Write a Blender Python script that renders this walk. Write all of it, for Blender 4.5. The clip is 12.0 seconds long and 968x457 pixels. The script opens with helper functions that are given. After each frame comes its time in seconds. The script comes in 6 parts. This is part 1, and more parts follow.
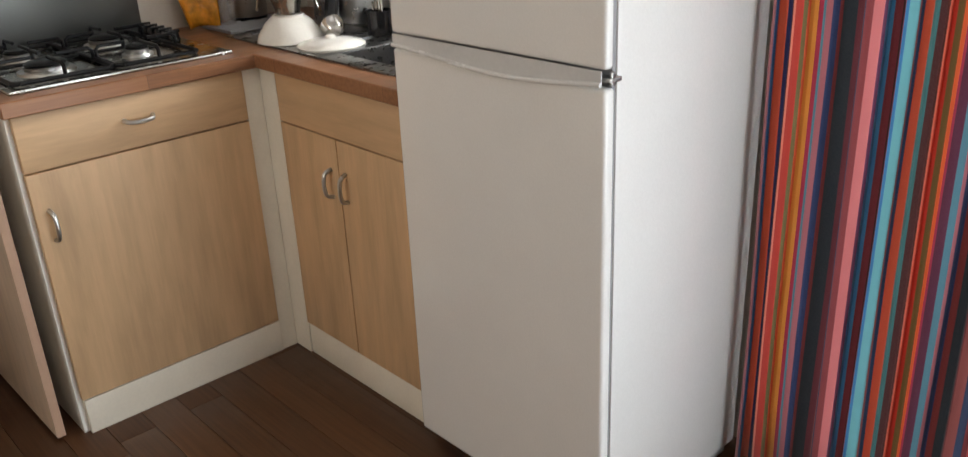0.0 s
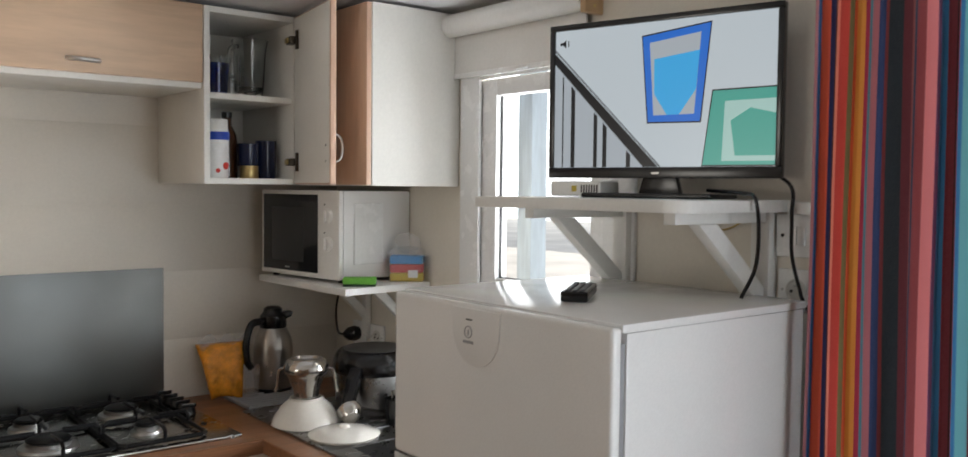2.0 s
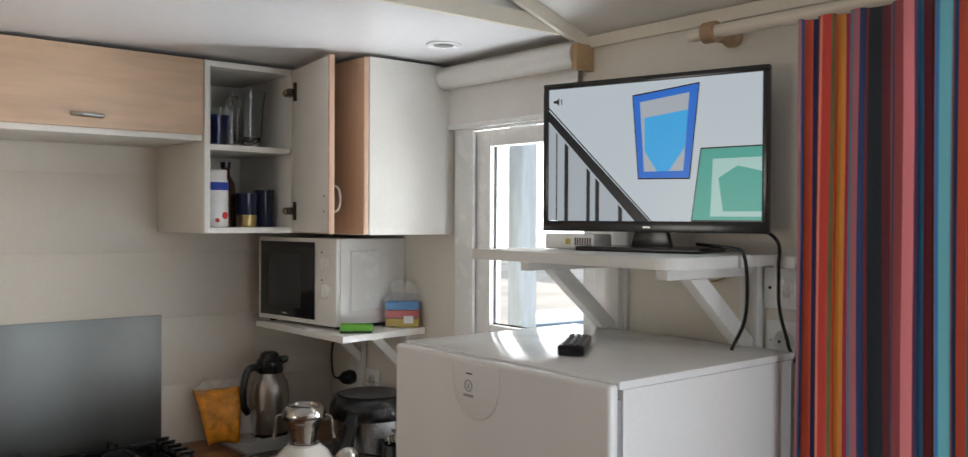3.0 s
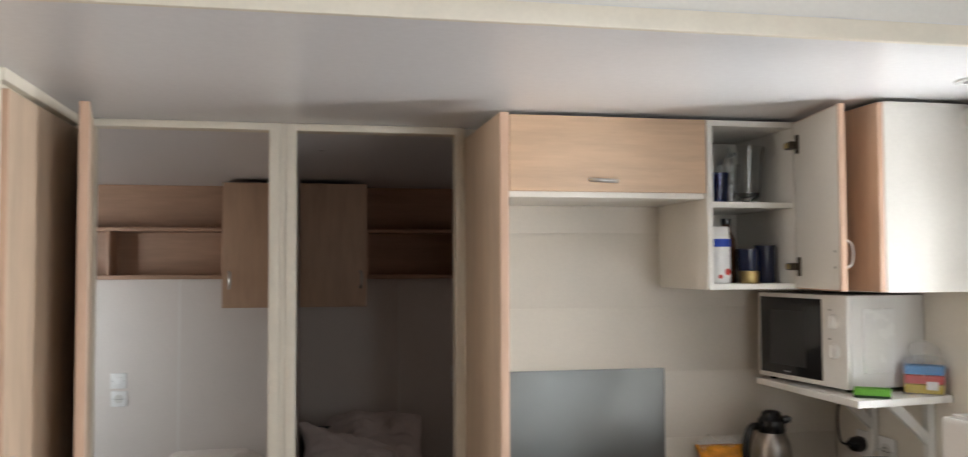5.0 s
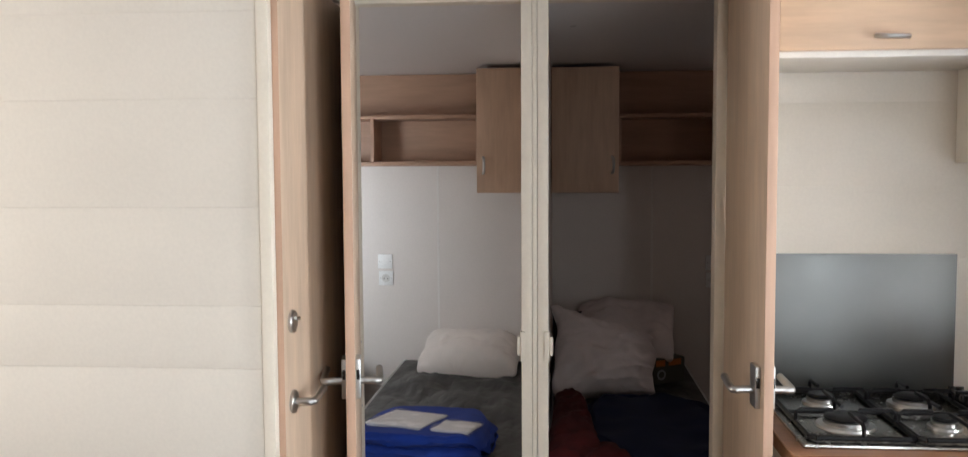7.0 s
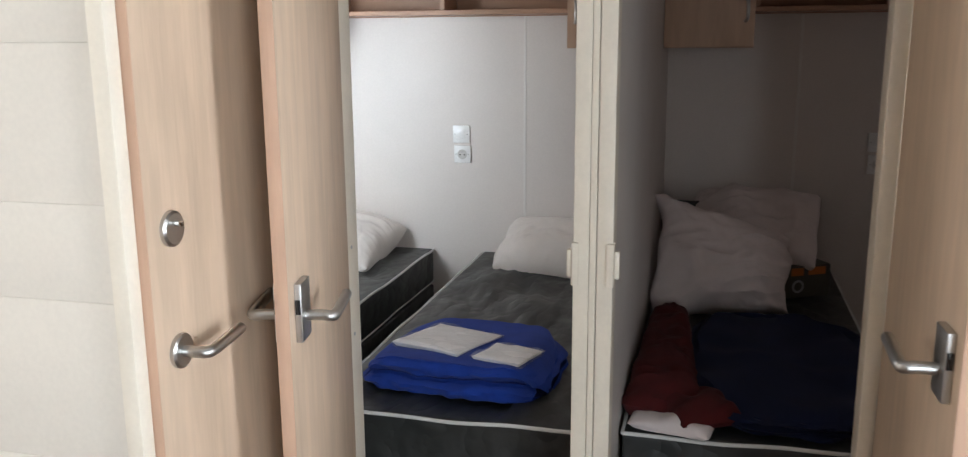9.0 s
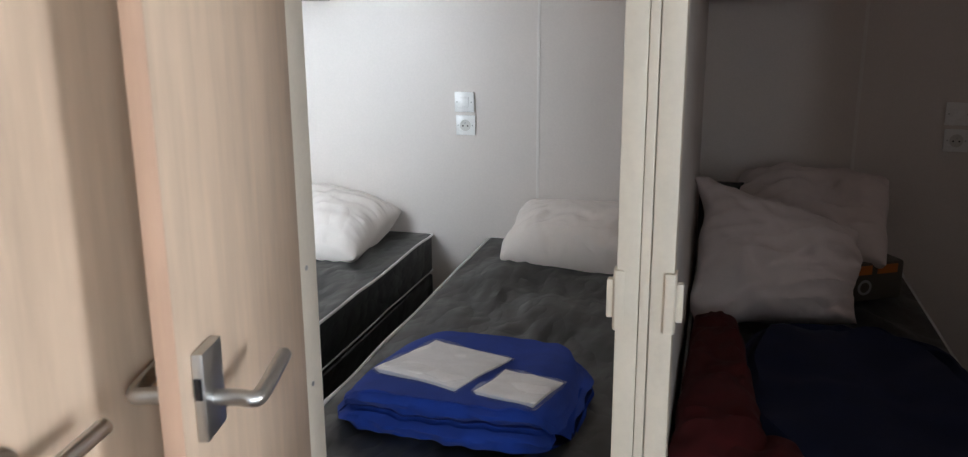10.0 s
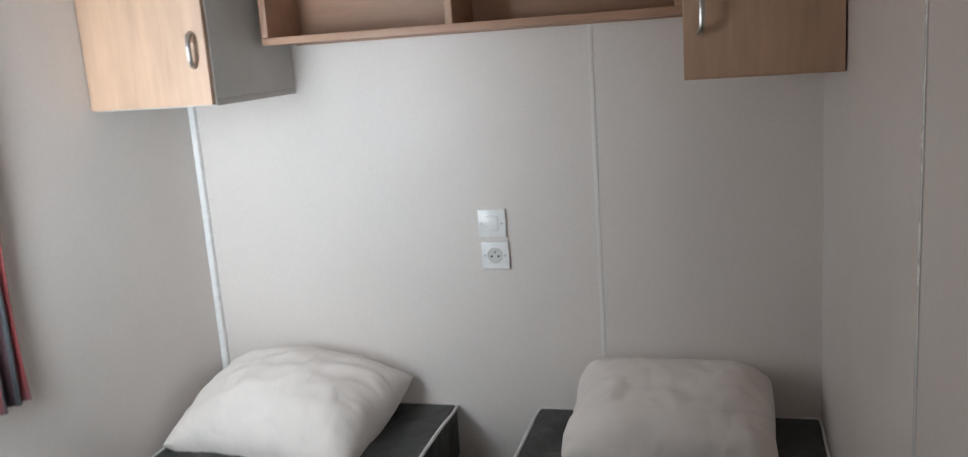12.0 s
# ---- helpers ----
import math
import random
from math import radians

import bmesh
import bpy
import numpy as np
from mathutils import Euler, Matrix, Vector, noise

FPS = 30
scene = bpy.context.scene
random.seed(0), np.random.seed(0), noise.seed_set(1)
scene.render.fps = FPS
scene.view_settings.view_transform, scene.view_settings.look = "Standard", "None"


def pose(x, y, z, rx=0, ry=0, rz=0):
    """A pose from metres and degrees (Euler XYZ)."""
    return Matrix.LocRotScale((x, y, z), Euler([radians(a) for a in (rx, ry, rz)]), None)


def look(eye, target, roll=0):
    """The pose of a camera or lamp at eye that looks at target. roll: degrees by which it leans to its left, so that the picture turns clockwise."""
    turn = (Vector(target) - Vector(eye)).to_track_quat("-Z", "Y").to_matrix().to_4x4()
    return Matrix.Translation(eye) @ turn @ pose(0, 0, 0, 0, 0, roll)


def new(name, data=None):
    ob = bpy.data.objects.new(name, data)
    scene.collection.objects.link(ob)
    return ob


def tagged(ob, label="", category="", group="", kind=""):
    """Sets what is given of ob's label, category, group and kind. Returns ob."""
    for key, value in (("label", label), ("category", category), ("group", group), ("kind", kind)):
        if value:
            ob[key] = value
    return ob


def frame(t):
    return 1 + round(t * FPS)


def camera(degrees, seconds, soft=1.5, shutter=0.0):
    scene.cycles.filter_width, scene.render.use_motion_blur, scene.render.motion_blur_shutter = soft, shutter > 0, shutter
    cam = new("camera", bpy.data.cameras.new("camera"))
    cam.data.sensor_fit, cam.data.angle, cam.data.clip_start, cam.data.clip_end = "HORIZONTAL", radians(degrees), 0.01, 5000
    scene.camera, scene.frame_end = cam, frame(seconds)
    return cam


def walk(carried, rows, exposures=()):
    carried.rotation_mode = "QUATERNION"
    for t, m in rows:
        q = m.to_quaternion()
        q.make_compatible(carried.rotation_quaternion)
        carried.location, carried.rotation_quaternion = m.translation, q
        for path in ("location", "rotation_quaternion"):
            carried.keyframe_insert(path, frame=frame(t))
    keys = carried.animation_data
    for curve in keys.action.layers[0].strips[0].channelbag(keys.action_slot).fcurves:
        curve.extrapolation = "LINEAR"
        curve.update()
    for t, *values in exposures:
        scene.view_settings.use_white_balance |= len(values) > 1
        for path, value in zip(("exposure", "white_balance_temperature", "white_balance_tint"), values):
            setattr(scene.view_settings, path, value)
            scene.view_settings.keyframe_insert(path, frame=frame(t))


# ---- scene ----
PATH = [
    (0, (0.074, -2.662, 1.376), (1.308, -1.3, 0.588), -2.5),
    (0.5, (0.112, -2.635, 1.399), (1.332, -1.19, 0.749), -1.4),
    (1, (0.184, -2.608, 1.46), (1.323, -1.014, 1.057), -0.8),
    (1.5, (0.233, -2.604, 1.512), (1.38, -0.98, 1.295), -0.5),
    (2, (0.24, -2.616, 1.545), (1.498, -1.063, 1.454), 0.6),
    (2.5, (0.233, -2.632, 1.57), (1.537, -1.115, 1.535), 0.5),
    (2.7, (0.214, -2.644, 1.581), (1.522, -1.131, 1.554), 0.4),
    (4.3, (0.135, -2.619, 1.618), (0.918, -0.778, 1.653), -0.2),
    (4.5, (0.117, -2.612, 1.608), (0.797, -0.732, 1.671), -0.2),
    (5, (0.079, -2.599, 1.616), (0.457, -0.637, 1.701), -0.2),
    (5.5, (0.054, -2.576, 1.615), (0.162, -0.581, 1.718), -0.4),
    (6, (0.038, -2.572, 1.605), (-0.092, -0.579, 1.703), -0.4),
    (6.5, (0.05, -2.548, 1.571), (-0.139, -0.557, 1.553), -0.4),
    (7, (0.074, -2.515, 1.538), (-0.104, -0.528, 1.405), -0.3),
    (7.2, (0.085, -2.479, 1.524), (-0.091, -0.495, 1.338), -0.4),
    (8.8, (0.196, -1.748, 1.467), (-0.204, 0.168, 1.057), 0.2),
    (9, (0.208, -1.666, 1.458), (-0.283, 0.228, 1.043), -0.4),
    (9.5, (0.152, -1.407, 1.443), (-0.374, 0.472, 1.002), -0.7),
    (10, (0.079, -1.159, 1.428), (-0.422, 0.712, 0.93), -0.3),
    (10.5, (0.027, -0.878, 1.414), (-0.561, 0.965, 0.907), -0.8),
    (11, (-0.065, -0.644, 1.483), (-0.75, 1.165, 0.973), -0.3),
    (11.5, (-0.201, -0.391, 1.51), (-0.794, 1.462, 1.046), -0.3),
    (12, (-0.258, -0.17, 1.527), (-0.784, 1.716, 1.12), -4.1),
]
EXPOSURES = [(0.0, 0.1, 6800, 10), (0.5, 0.05, 6800, 10), (1.0, 0.0, 6700, 10), (1.5, -0.2, 6700, 10), (2.0, -0.5, 6600, 10), (2.5, -0.55, 6500, 10), (4.5, -0.24, 6800, 10), (5.5, 0.1, 6800, 12), (6.0, 0.28, 6700, 12), (6.5, 0.18, 6600, 12), (7.0, 0.15, 6600, 12), (9.0, 0.32, 6400, 10), (9.5, 0.3, 6300, 10), (10.0, 0.25, 6300, 10), (10.5, 0.34, 6400, 10), (11.0, 0.02, 6500, 10), (11.5, 0.0, 6500, 11), (12.0, 0.05, 6400, 10)]
cam = camera(57.2, 12.0, soft=1.15, shutter=0.35)
walk(cam, [(t, look(eye, target, roll)) for t, eye, target, roll in PATH], EXPOSURES)

# ---- world and light ----
world = bpy.data.worlds.new("daylight")
scene.world = world
world.use_nodes = True
sky = world.node_tree.nodes.new("ShaderNodeTexSky")
sky.sky_type, sky.sun_disc = "NISHITA", False
sky.sun_elevation, sky.sun_rotation = radians(52), radians(60)
back = world.node_tree.nodes["Background"]
back.inputs["Strength"].default_value = 0.15
world.node_tree.links.new(sky.outputs["Color"], back.inputs["Color"])


def lamp(name, kind, m, energy, color, size=None, angle=None, spread=None):
    data = bpy.data.lights.new(name, kind)
    data.energy, data.color = energy, color
    if size:
        data.shape, data.size, data.size_y = "RECTANGLE", size[0], size[1]
    if spread:
        data.spread = radians(spread)
    if angle:
        data.angle = radians(angle)
    ob = new(name, data)
    ob.matrix_world = m
    return ob


# The sun stands high on the window side and lights the terrace.
sun_way = Vector((math.sin(radians(60)) * math.cos(radians(52)), math.cos(radians(60)) * math.cos(radians(52)), math.sin(radians(52))))
lamp("sun", "SUN", look(sun_way * 30, (0, 0, 0)), 5.0, (1.0, 0.94, 0.85), angle=0.5)
# Daylight for the living room openings, the kitchen window and the bedroom window, plus added fills.
lamp("daylight_south", "AREA", look((0.40, -4.66, 1.4), (0.4, 0, 1.2)), 34, (0.90, 0.95, 1.0), (1.0, 1.1))
lamp("daylight_terrace_door", "AREA", look((1.80, -3.45, 1.15), (-0.4, -1.2, 1.5)), 62, (0.81, 0.915, 1.0), (1.4, 1.9))
# Warm fill added for the curtain and fridge front, from an unseen side.
lamp("west_fill", "AREA", look((-2.36, -1.40, 1.4), (2, -1.8, 1.2)), 17, (1.0, 0.95, 0.87), (1.0, 0.9))
lamp("daylight_kitchen_window", "AREA", look((1.98, -0.975, 1.10), (1.15, -0.70, 1.90)), 9, (0.84, 0.92, 1.0), (0.34, 0.25))
lamp("daylight_kitchen_window_side", "AREA", look((2.28, -1.09, 1.42), (-0.5, -0.45, 1.50)), 24, (0.92, 0.96, 1.0), (0.46, 0.62))
# Unseen lamp added inside the room to reach the window wall and cabinet.
lamp("bedroom_daylight_fill", "AREA", look((-1.500, 0.82, 1.32), (-1.60, 2.05, 1.26)), 7.6, (0.84, 0.93, 1.0), (0.26, 0.80), spread=135)
lamp("daylight_bedroom_sky", "AREA", look((-1.790, 0.90, 1.3), (0, 1.0, 1.1)), 4.2, (1.0, 0.96, 0.93), (0.5, 0.78))
# Weak fill added to brighten the dark bedroom, at an unseen opening.
lamp("dark_bedroom_fill", "AREA", look((1.715, 1.05, 1.32), (0, 1.1, 0.9)), 1.2, (1.0, 0.86, 0.82), (0.46, 0.70))


# ---- materials ----
class Nodes:
    def __init__(self, name):
        self.mat = bpy.data.materials.new(name)
        self.mat.use_nodes = True
        self.tree = self.mat.node_tree
        self.bsdf = self.tree.nodes["Principled BSDF"]
        self.coord = self.add("TexCoord")

    def add(self, kind, **values):
        node = self.tree.nodes.new("ShaderNode" + kind)
        for key, value in values.items():
            node.inputs[key.replace("_", " ")].default_value = value
        return node

    def link(self, a, b):
        self.tree.links.new(a, b)

    def noise(self, scale, detail=4.0, stretch=(1, 1, 1), rough=0.55):
        mapping = self.add("Mapping")
        mapping.inputs["Scale"].default_value = stretch
        self.link(self.coord.outputs["Object"], mapping.inputs["Vector"])
        tex = self.add("TexNoise", Scale=scale, Detail=detail, Roughness=rough)
        self.link(mapping.outputs["Vector"], tex.inputs["Vector"])
        return tex.outputs["Fac"]

    def ridge(self, scale, detail=1.0, stretch=(1, 1, 1)):
        """Sharp creases: the distance of a noise from its middle value."""
        value = self.noise(scale, detail, stretch, 0.4)
        for kind, second in (("SUBTRACT", 0.5), ("ABSOLUTE", 0.0), ("MULTIPLY", 2.5)):
            node = self.tree.nodes.new("ShaderNodeMath")
            node.operation = kind
            node.inputs[1].default_value = second
            self.link(value, node.inputs[0])
            value = node.outputs[0]
        return value

    def ramp(self, fac, stops, constant=False):
        node = self.add("ValToRGB")
        el = node.color_ramp.elements
        if constant:
            node.color_ramp.interpolation = "CONSTANT"
        el.remove(el[1])
        el[0].position, el[0].color = stops[0][0], (*stops[0][1], 1)
        for p, c in stops[1:]:
            el.new(p).color = (*c, 1)
        self.link(fac, node.inputs["Fac"])
        return node.outputs["Color"]

    def mix(self, fac, a, b, kind="MIX"):
        node = self.tree.nodes.new("ShaderNodeMix")
        node.data_type, node.blend_type = "RGBA", kind
        for value, slot in ((fac, 0), (a, 6), (b, 7)):
            if isinstance(value, (int, float)):
                node.inputs[slot].default_value = value
            elif isinstance(value, tuple):
                node.inputs[slot].default_value = (*value, 1)
            else:
                self.link(value, node.inputs[slot])
        return node.outputs[2]

    def bump(self, height, strength, distance=0.002):
        node = self.add("Bump", Strength=strength, Distance=distance)
        self.link(height, node.inputs["Height"])
        self.link(node.outputs["Normal"], self.bsdf.inputs["Normal"])

    def rough(self, fac, low, high):
        node = self.add("MapRange")
        node.inputs["To Min"].default_value, node.inputs["To Max"].default_value = low, high
        self.link(fac, node.inputs["Value"])
        self.link(node.outputs["Result"], self.bsdf.inputs["Roughness"])

    def color(self, c):
        if isinstance(c, tuple):
            self.bsdf.inputs["Base Color"].default_value = (*c, 1)
        else:
            self.link(c, self.bsdf.inputs["Base Color"])


def shade(c, k):
    return tuple(min(1, v * k) for v in c)


def plain(name, c, rough=0.5, metal=0.0, spread=0.08, scale=9.0, grain=120.0, bump=0.08, dist=0.001):
    """Paint, plastic or metal with soft stains at one scale and a fine grain at another."""
    n = Nodes(name)
    big, fine = n.noise(scale, 5), n.noise(grain, 2)
    base = n.ramp(big, [(0.3, shade(c, 1 - spread)), (0.7, shade(c, 1 + spread * 0.6))])
    n.color(n.mix(0.12, base, n.ramp(fine, [(0.3, shade(c, 0.8)), (0.7, shade(c, 1.15))])))
    n.rough(n.noise(scale * 2.3, 3), max(0.02, rough - 0.08), min(1, rough + 0.1))
    n.bsdf.inputs["Metallic"].default_value = metal
    n.bump(fine, bump, dist)
    return n.mat


def wood(name, c, along="z", rough=0.45, contrast=0.22, knots=True):
    """Laminate with long grain, mottled at a larger scale."""
    n = Nodes(name)
    s = {"x": (0.14, 1, 1), "y": (1, 0.14, 1), "z": (1, 1, 0.14)}[along]
    g = {"x": (0.02, 1, 1), "y": (1, 0.02, 1), "z": (1, 1, 0.02)}[along]
    broad, fine, flake = n.noise(13, 6, s), n.noise(110, 3, g), n.noise(40, 4, s)
    base = n.ramp(broad, [(0.28, shade(c, 1 - contrast)), (0.5, c), (0.75, shade(c, 1 + contrast * 0.7))])
    base = n.mix(0.16, base, n.ramp(fine, [(0.3, shade(c, 0.74)), (0.65, shade(c, 1.15))]))
    base = n.mix(0.25, base, n.ramp(flake, [(0.42, shade(c, 0.85)), (0.6, shade(c, 1.18))]))
    n.color(base)
    n.rough(fine, rough - 0.05, rough + 0.12)
    n.bump(fine, 0.12, 0.0008)
    return n.mat


def fabric(name, c, rough=0.9, spread=0.15, weave=900.0, sheen=0.2, crease=0.0, size=9.0):
    n = Nodes(name)
    folds, thread = n.noise(14, 5), n.noise(weave, 1)
    base = n.ramp(folds, [(0.3, shade(c, 1 - spread)), (0.7, shade(c, 1 + spread * 0.5))])
    n.color(n.mix(0.25, base, n.ramp(thread, [(0.35, shade(c, 0.72)), (0.65, shade(c, 1.2))])))
    n.bsdf.inputs["Roughness"].default_value = rough
    n.bsdf.inputs["Sheen Weight"].default_value = sheen
    if crease:
        wave = n.mix(0.42, n.noise(size, 2, (1, 0.6, 1), 0.4), n.ridge(size * 0.8, 1, (1, 0.6, 1)))
        n.bump(wave, crease, 0.03)
    else:
        n.bump(thread, 0.25, 0.001)
    return n.mat


def glass(name, c=(1, 1, 1), rough=0.0, ior=1.45):
    n = Nodes(name)
    n.bsdf.inputs["Transmission Weight"].default_value = 1.0
    n.bsdf.inputs["IOR"].default_value = ior
    n.bsdf.inputs["Roughness"].default_value = rough
    n.color(c)
    return n.mat


def film(name):
    """Thin clear wrapping: mostly see-through, with gloss on its creases."""
    n = Nodes(name)
    n.color((0.9, 0.9, 0.9))
    n.bsdf.inputs["Roughness"].default_value = 0.08
    n.bsdf.inputs["Specular IOR Level"].default_value = 0.9
    n.bsdf.inputs["Alpha"].default_value = 0.16
    n.bump(n.ridge(38, 2), 1.0, 0.012)
    return n.mat


def glow(name, c, strength):
    n = Nodes(name)
    n.color(shade(c, 0.05))
    n.bsdf.inputs["Emission Color"].default_value = (*c, 1)
    n.bsdf.inputs["Emission Strength"].default_value = strength
    n.bsdf.inputs["Roughness"].default_value = 0.25
    return n.mat


def worktop_material():
    """Butcher-block staves of walnut and cherry tones."""
    n = Nodes("worktop_staves")
    sep, turned = n.add("SeparateXYZ"), n.add("CombineXYZ")
    n.link(n.coord.outputs["Object"], sep.inputs["Vector"])
    for a, b in (("X", "Y"), ("Y", "X"), ("Z", "Z")):
        n.link(sep.outputs[a], turned.inputs[b])
    wing = n.tree.nodes.new("ShaderNodeMath")
    wing.operation = "LESS_THAN"
    n.link(sep.outputs["Y"], wing.inputs[0])
    wing.inputs[1].default_value = -0.531
    laid = n.mix(wing.outputs[0], n.coord.outputs["Object"], turned.outputs["Vector"])
    brick = n.tree.nodes.new("ShaderNodeTexBrick")
    brick.offset = 0.37
    for key, value in (("Scale", 1.0), ("Mortar Size", 0.0008), ("Brick Width", 0.46), ("Row Height", 0.042)):
        brick.inputs[key].default_value = value
    brick.inputs["Color1"].default_value = (0.33, 0.145, 0.065, 1)
    brick.inputs["Color2"].default_value = (0.145, 0.060, 0.028, 1)
    brick.inputs["Mortar"].default_value = (0.08, 0.035, 0.018, 1)
    n.link(laid, brick.inputs["Vector"])
    fine = n.noise(120, 4, (0.05, 1, 1))
    n.color(n.mix(0.38, brick.outputs["Color"], n.ramp(fine, [(0.3, (0.12, 0.05, 0.025)), (0.7, (0.36, 0.17, 0.08))])))
    n.rough(n.noise(12, 4), 0.25, 0.45)
    n.bump(fine, 0.1, 0.0006)
    return n.mat


def plank_material():
    n = Nodes("floor_plank_walnut")
    info = n.add("ObjectInfo")
    base = n.ramp(info.outputs["Random"], [(0.0, (0.060, 0.024, 0.011)), (0.5, (0.085, 0.036, 0.016)), (1.0, (0.125, 0.052, 0.022))])
    fine = n.noise(110, 4, (1, 0.03, 1))
    n.color(n.mix(0.45, base, n.ramp(fine, [(0.3, (0.045, 0.018, 0.008)), (0.7, (0.13, 0.058, 0.026))])))
    n.rough(n.noise(20, 4), 0.3, 0.5)
    n.bump(fine, 0.12, 0.0006)
    return n.mat


def vinyl_material():
    """A thin coated mattress cover, slightly glossy, creased along the bed and puckered across it."""
    n = Nodes("charcoal_mattress_cover")
    c = (0.028, 0.030, 0.029)
    base = n.ramp(n.noise(6, 4), [(0.3, shade(c, 0.85)), (0.7, shade(c, 1.12))])
    n.color(n.mix(0.2, base, n.ramp(n.noise(500, 1), [(0.35, shade(c, 0.75)), (0.65, shade(c, 1.25))])))
    n.rough(n.noise(18, 3), 0.36, 0.52)
    long_folds, puckers = n.ridge(6.5, 1.5, (1.3, 0.5, 1)), n.ridge(15, 1.5, (1.0, 0.55, 1))
    n.bump(n.mix(0.32, long_folds, puckers), 0.7, 0.022)
    return n.mat


# Colour and width in millimetres of each stripe; darker ones include fold shade.
STRIPES = "8a5a60:4.0 1f4f80:6.0 b8503a:11.0 1a1f4c:8.0 2e5e62:9.0 3a1518:9.0 c07060:4.0 a0322a:9.0 5e5434:6.0 c8603a:7.0 c08840:9.0 8e2a44:9.0 4a2038:9.0 3f6878:8.0 8a5058:7.0 1c2c50:9.0 66282a:7.0 1c262e:17.0 52202a:12.0 784040:11.0 22304a:10.0 76343a:10.0 b06468:9.0 50284a:6.0 2a6890:11.0 5a2028:7.0 2a1418:3.0 c0a070:2.0 a03048:13.0 2f6ca0:6.0 5a9aa8:13.0"


def stripe_material(name, names, dark=1.0):
    """Woven stripes that run along the cloth, laid out on its width."""
    n = Nodes(name)
    sep = n.add("SeparateXYZ")
    n.link(n.coord.outputs["UV"], sep.inputs["Vector"])
    div = n.tree.nodes.new("ShaderNodeMath")
    div.operation = "DIVIDE"
    n.link(sep.outputs["X"], div.inputs[0])
    fract = n.tree.nodes.new("ShaderNodeMath")
    fract.operation = "FRACT"
    n.link(div.outputs[0], fract.inputs[0])
    colors, widths = [], []
    for item in names.split():
        h, w = item.split(":")
        colors.append(tuple(dark * (int(h[i:i + 2], 16) / 255) ** 2.2 for i in (0, 2, 4)))
        widths.append(float(w))
    total, p, stops = sum(widths), 0.0, []
    div.inputs[1].default_value = total / 1000
    for w, c in zip(widths, colors):
        stops.append((p / total, c))
        p += w
    base = n.ramp(fract.outputs[0], stops, True)
    thread = n.noise(700, 1)
    n.color(n.mix(0.06, base, n.ramp(thread, [(0.3, (0.02, 0.02, 0.02)), (0.7, (0.5, 0.5, 0.5))])))
    n.bsdf.inputs["Roughness"].default_value = 0.85
    n.bsdf.inputs["Sheen Weight"].default_value = 0.15
    n.bump(thread, 0.2, 0.001)
    return n.mat


M_WALL = plain("cream_wall_panel", (0.74, 0.69, 0.61), 0.42, spread=0.04, scale=3)
M_WALLB = plain("pale_bedroom_wall_panel", (0.70, 0.645, 0.605), 0.45, spread=0.04, scale=3)
M_JOINT = plain("pale_joint_strip", (0.75, 0.715, 0.68), 0.4, spread=0.03)
M_CEIL = plain("satin_white_ceiling", (0.76, 0.755, 0.76), 0.3, spread=0.02, scale=0.4, grain=60, bump=0.0)
M_CEILV = plain("vaulted_ceiling_white", (0.76, 0.74, 0.70), 0.6, spread=0.03, scale=2)
M_TRIM = plain("cream_trim", (0.80, 0.74, 0.63), 0.4, spread=0.05, scale=12)
M_WHITE = plain("white_melamine", (0.80, 0.78, 0.73), 0.35, spread=0.03)
M_PAINT = plain("brushed_white_paint", (0.80, 0.79, 0.76), 0.40, spread=0.03, scale=12, bump=0.2)
M_PVC = plain("white_pvc", (0.84, 0.84, 0.83), 0.25, spread=0.02)
M_PLASTIC = plain("white_plastic", (0.82, 0.81, 0.78), 0.3, spread=0.03)
M_FRIDGE = plain("fridge_enamel", (0.80, 0.79, 0.775), 0.13, spread=0.025, scale=5, grain=260, bump=0.12)
M_TOPGLOSS = plain("glossy_fridge_top", (0.80, 0.79, 0.775), 0.10, spread=0.03, scale=7, grain=200, bump=0.03)
M_GREY = plain("grey_plastic", (0.30, 0.30, 0.31), 0.35)
M_DARK = plain("dark_gap", (0.03, 0.03, 0.03), 0.7)
M_WOOD = wood("light_oak_laminate", (0.53, 0.355, 0.245))
M_WOODX = wood("light_oak_laminate_level", (0.60, 0.42, 0.285), "x")
M_WOODK = wood("warm_oak_kitchen_front", (0.60, 0.395, 0.225), contrast=0.30)
M_WOODKX = wood("warm_oak_kitchen_front_level", (0.60, 0.395, 0.225), "x", contrast=0.30)
M_WOODD = wood("oak_door_laminate", (0.57, 0.435, 0.32), contrast=0.24)
M_EDGE = wood("pinkish_edge_band", (0.55, 0.36, 0.255), contrast=0.12)
M_NICHE = wood("brown_oak_niche", (0.42, 0.255, 0.17), "x", contrast=0.2)
# For the unseen living room walls, kept dark to cut bounce light.
M_PANEL = wood("bounce_cutting_dark_oak", (0.26, 0.17, 0.10))
M_TOP = worktop_material()
M_PLANK = plank_material()
M_STEEL = plain("brushed_steel", (0.30, 0.30, 0.30), 0.28, 1.0, spread=0.1, scale=20)
M_SPLASH = plain("splash_steel", (0.19, 0.195, 0.19), 0.40, 1.0, spread=0.06, scale=5, grain=400, bump=0.15)
M_CHROME = plain("polished_steel", (0.50, 0.48, 0.455), 0.14, 1.0, spread=0.08, scale=30)
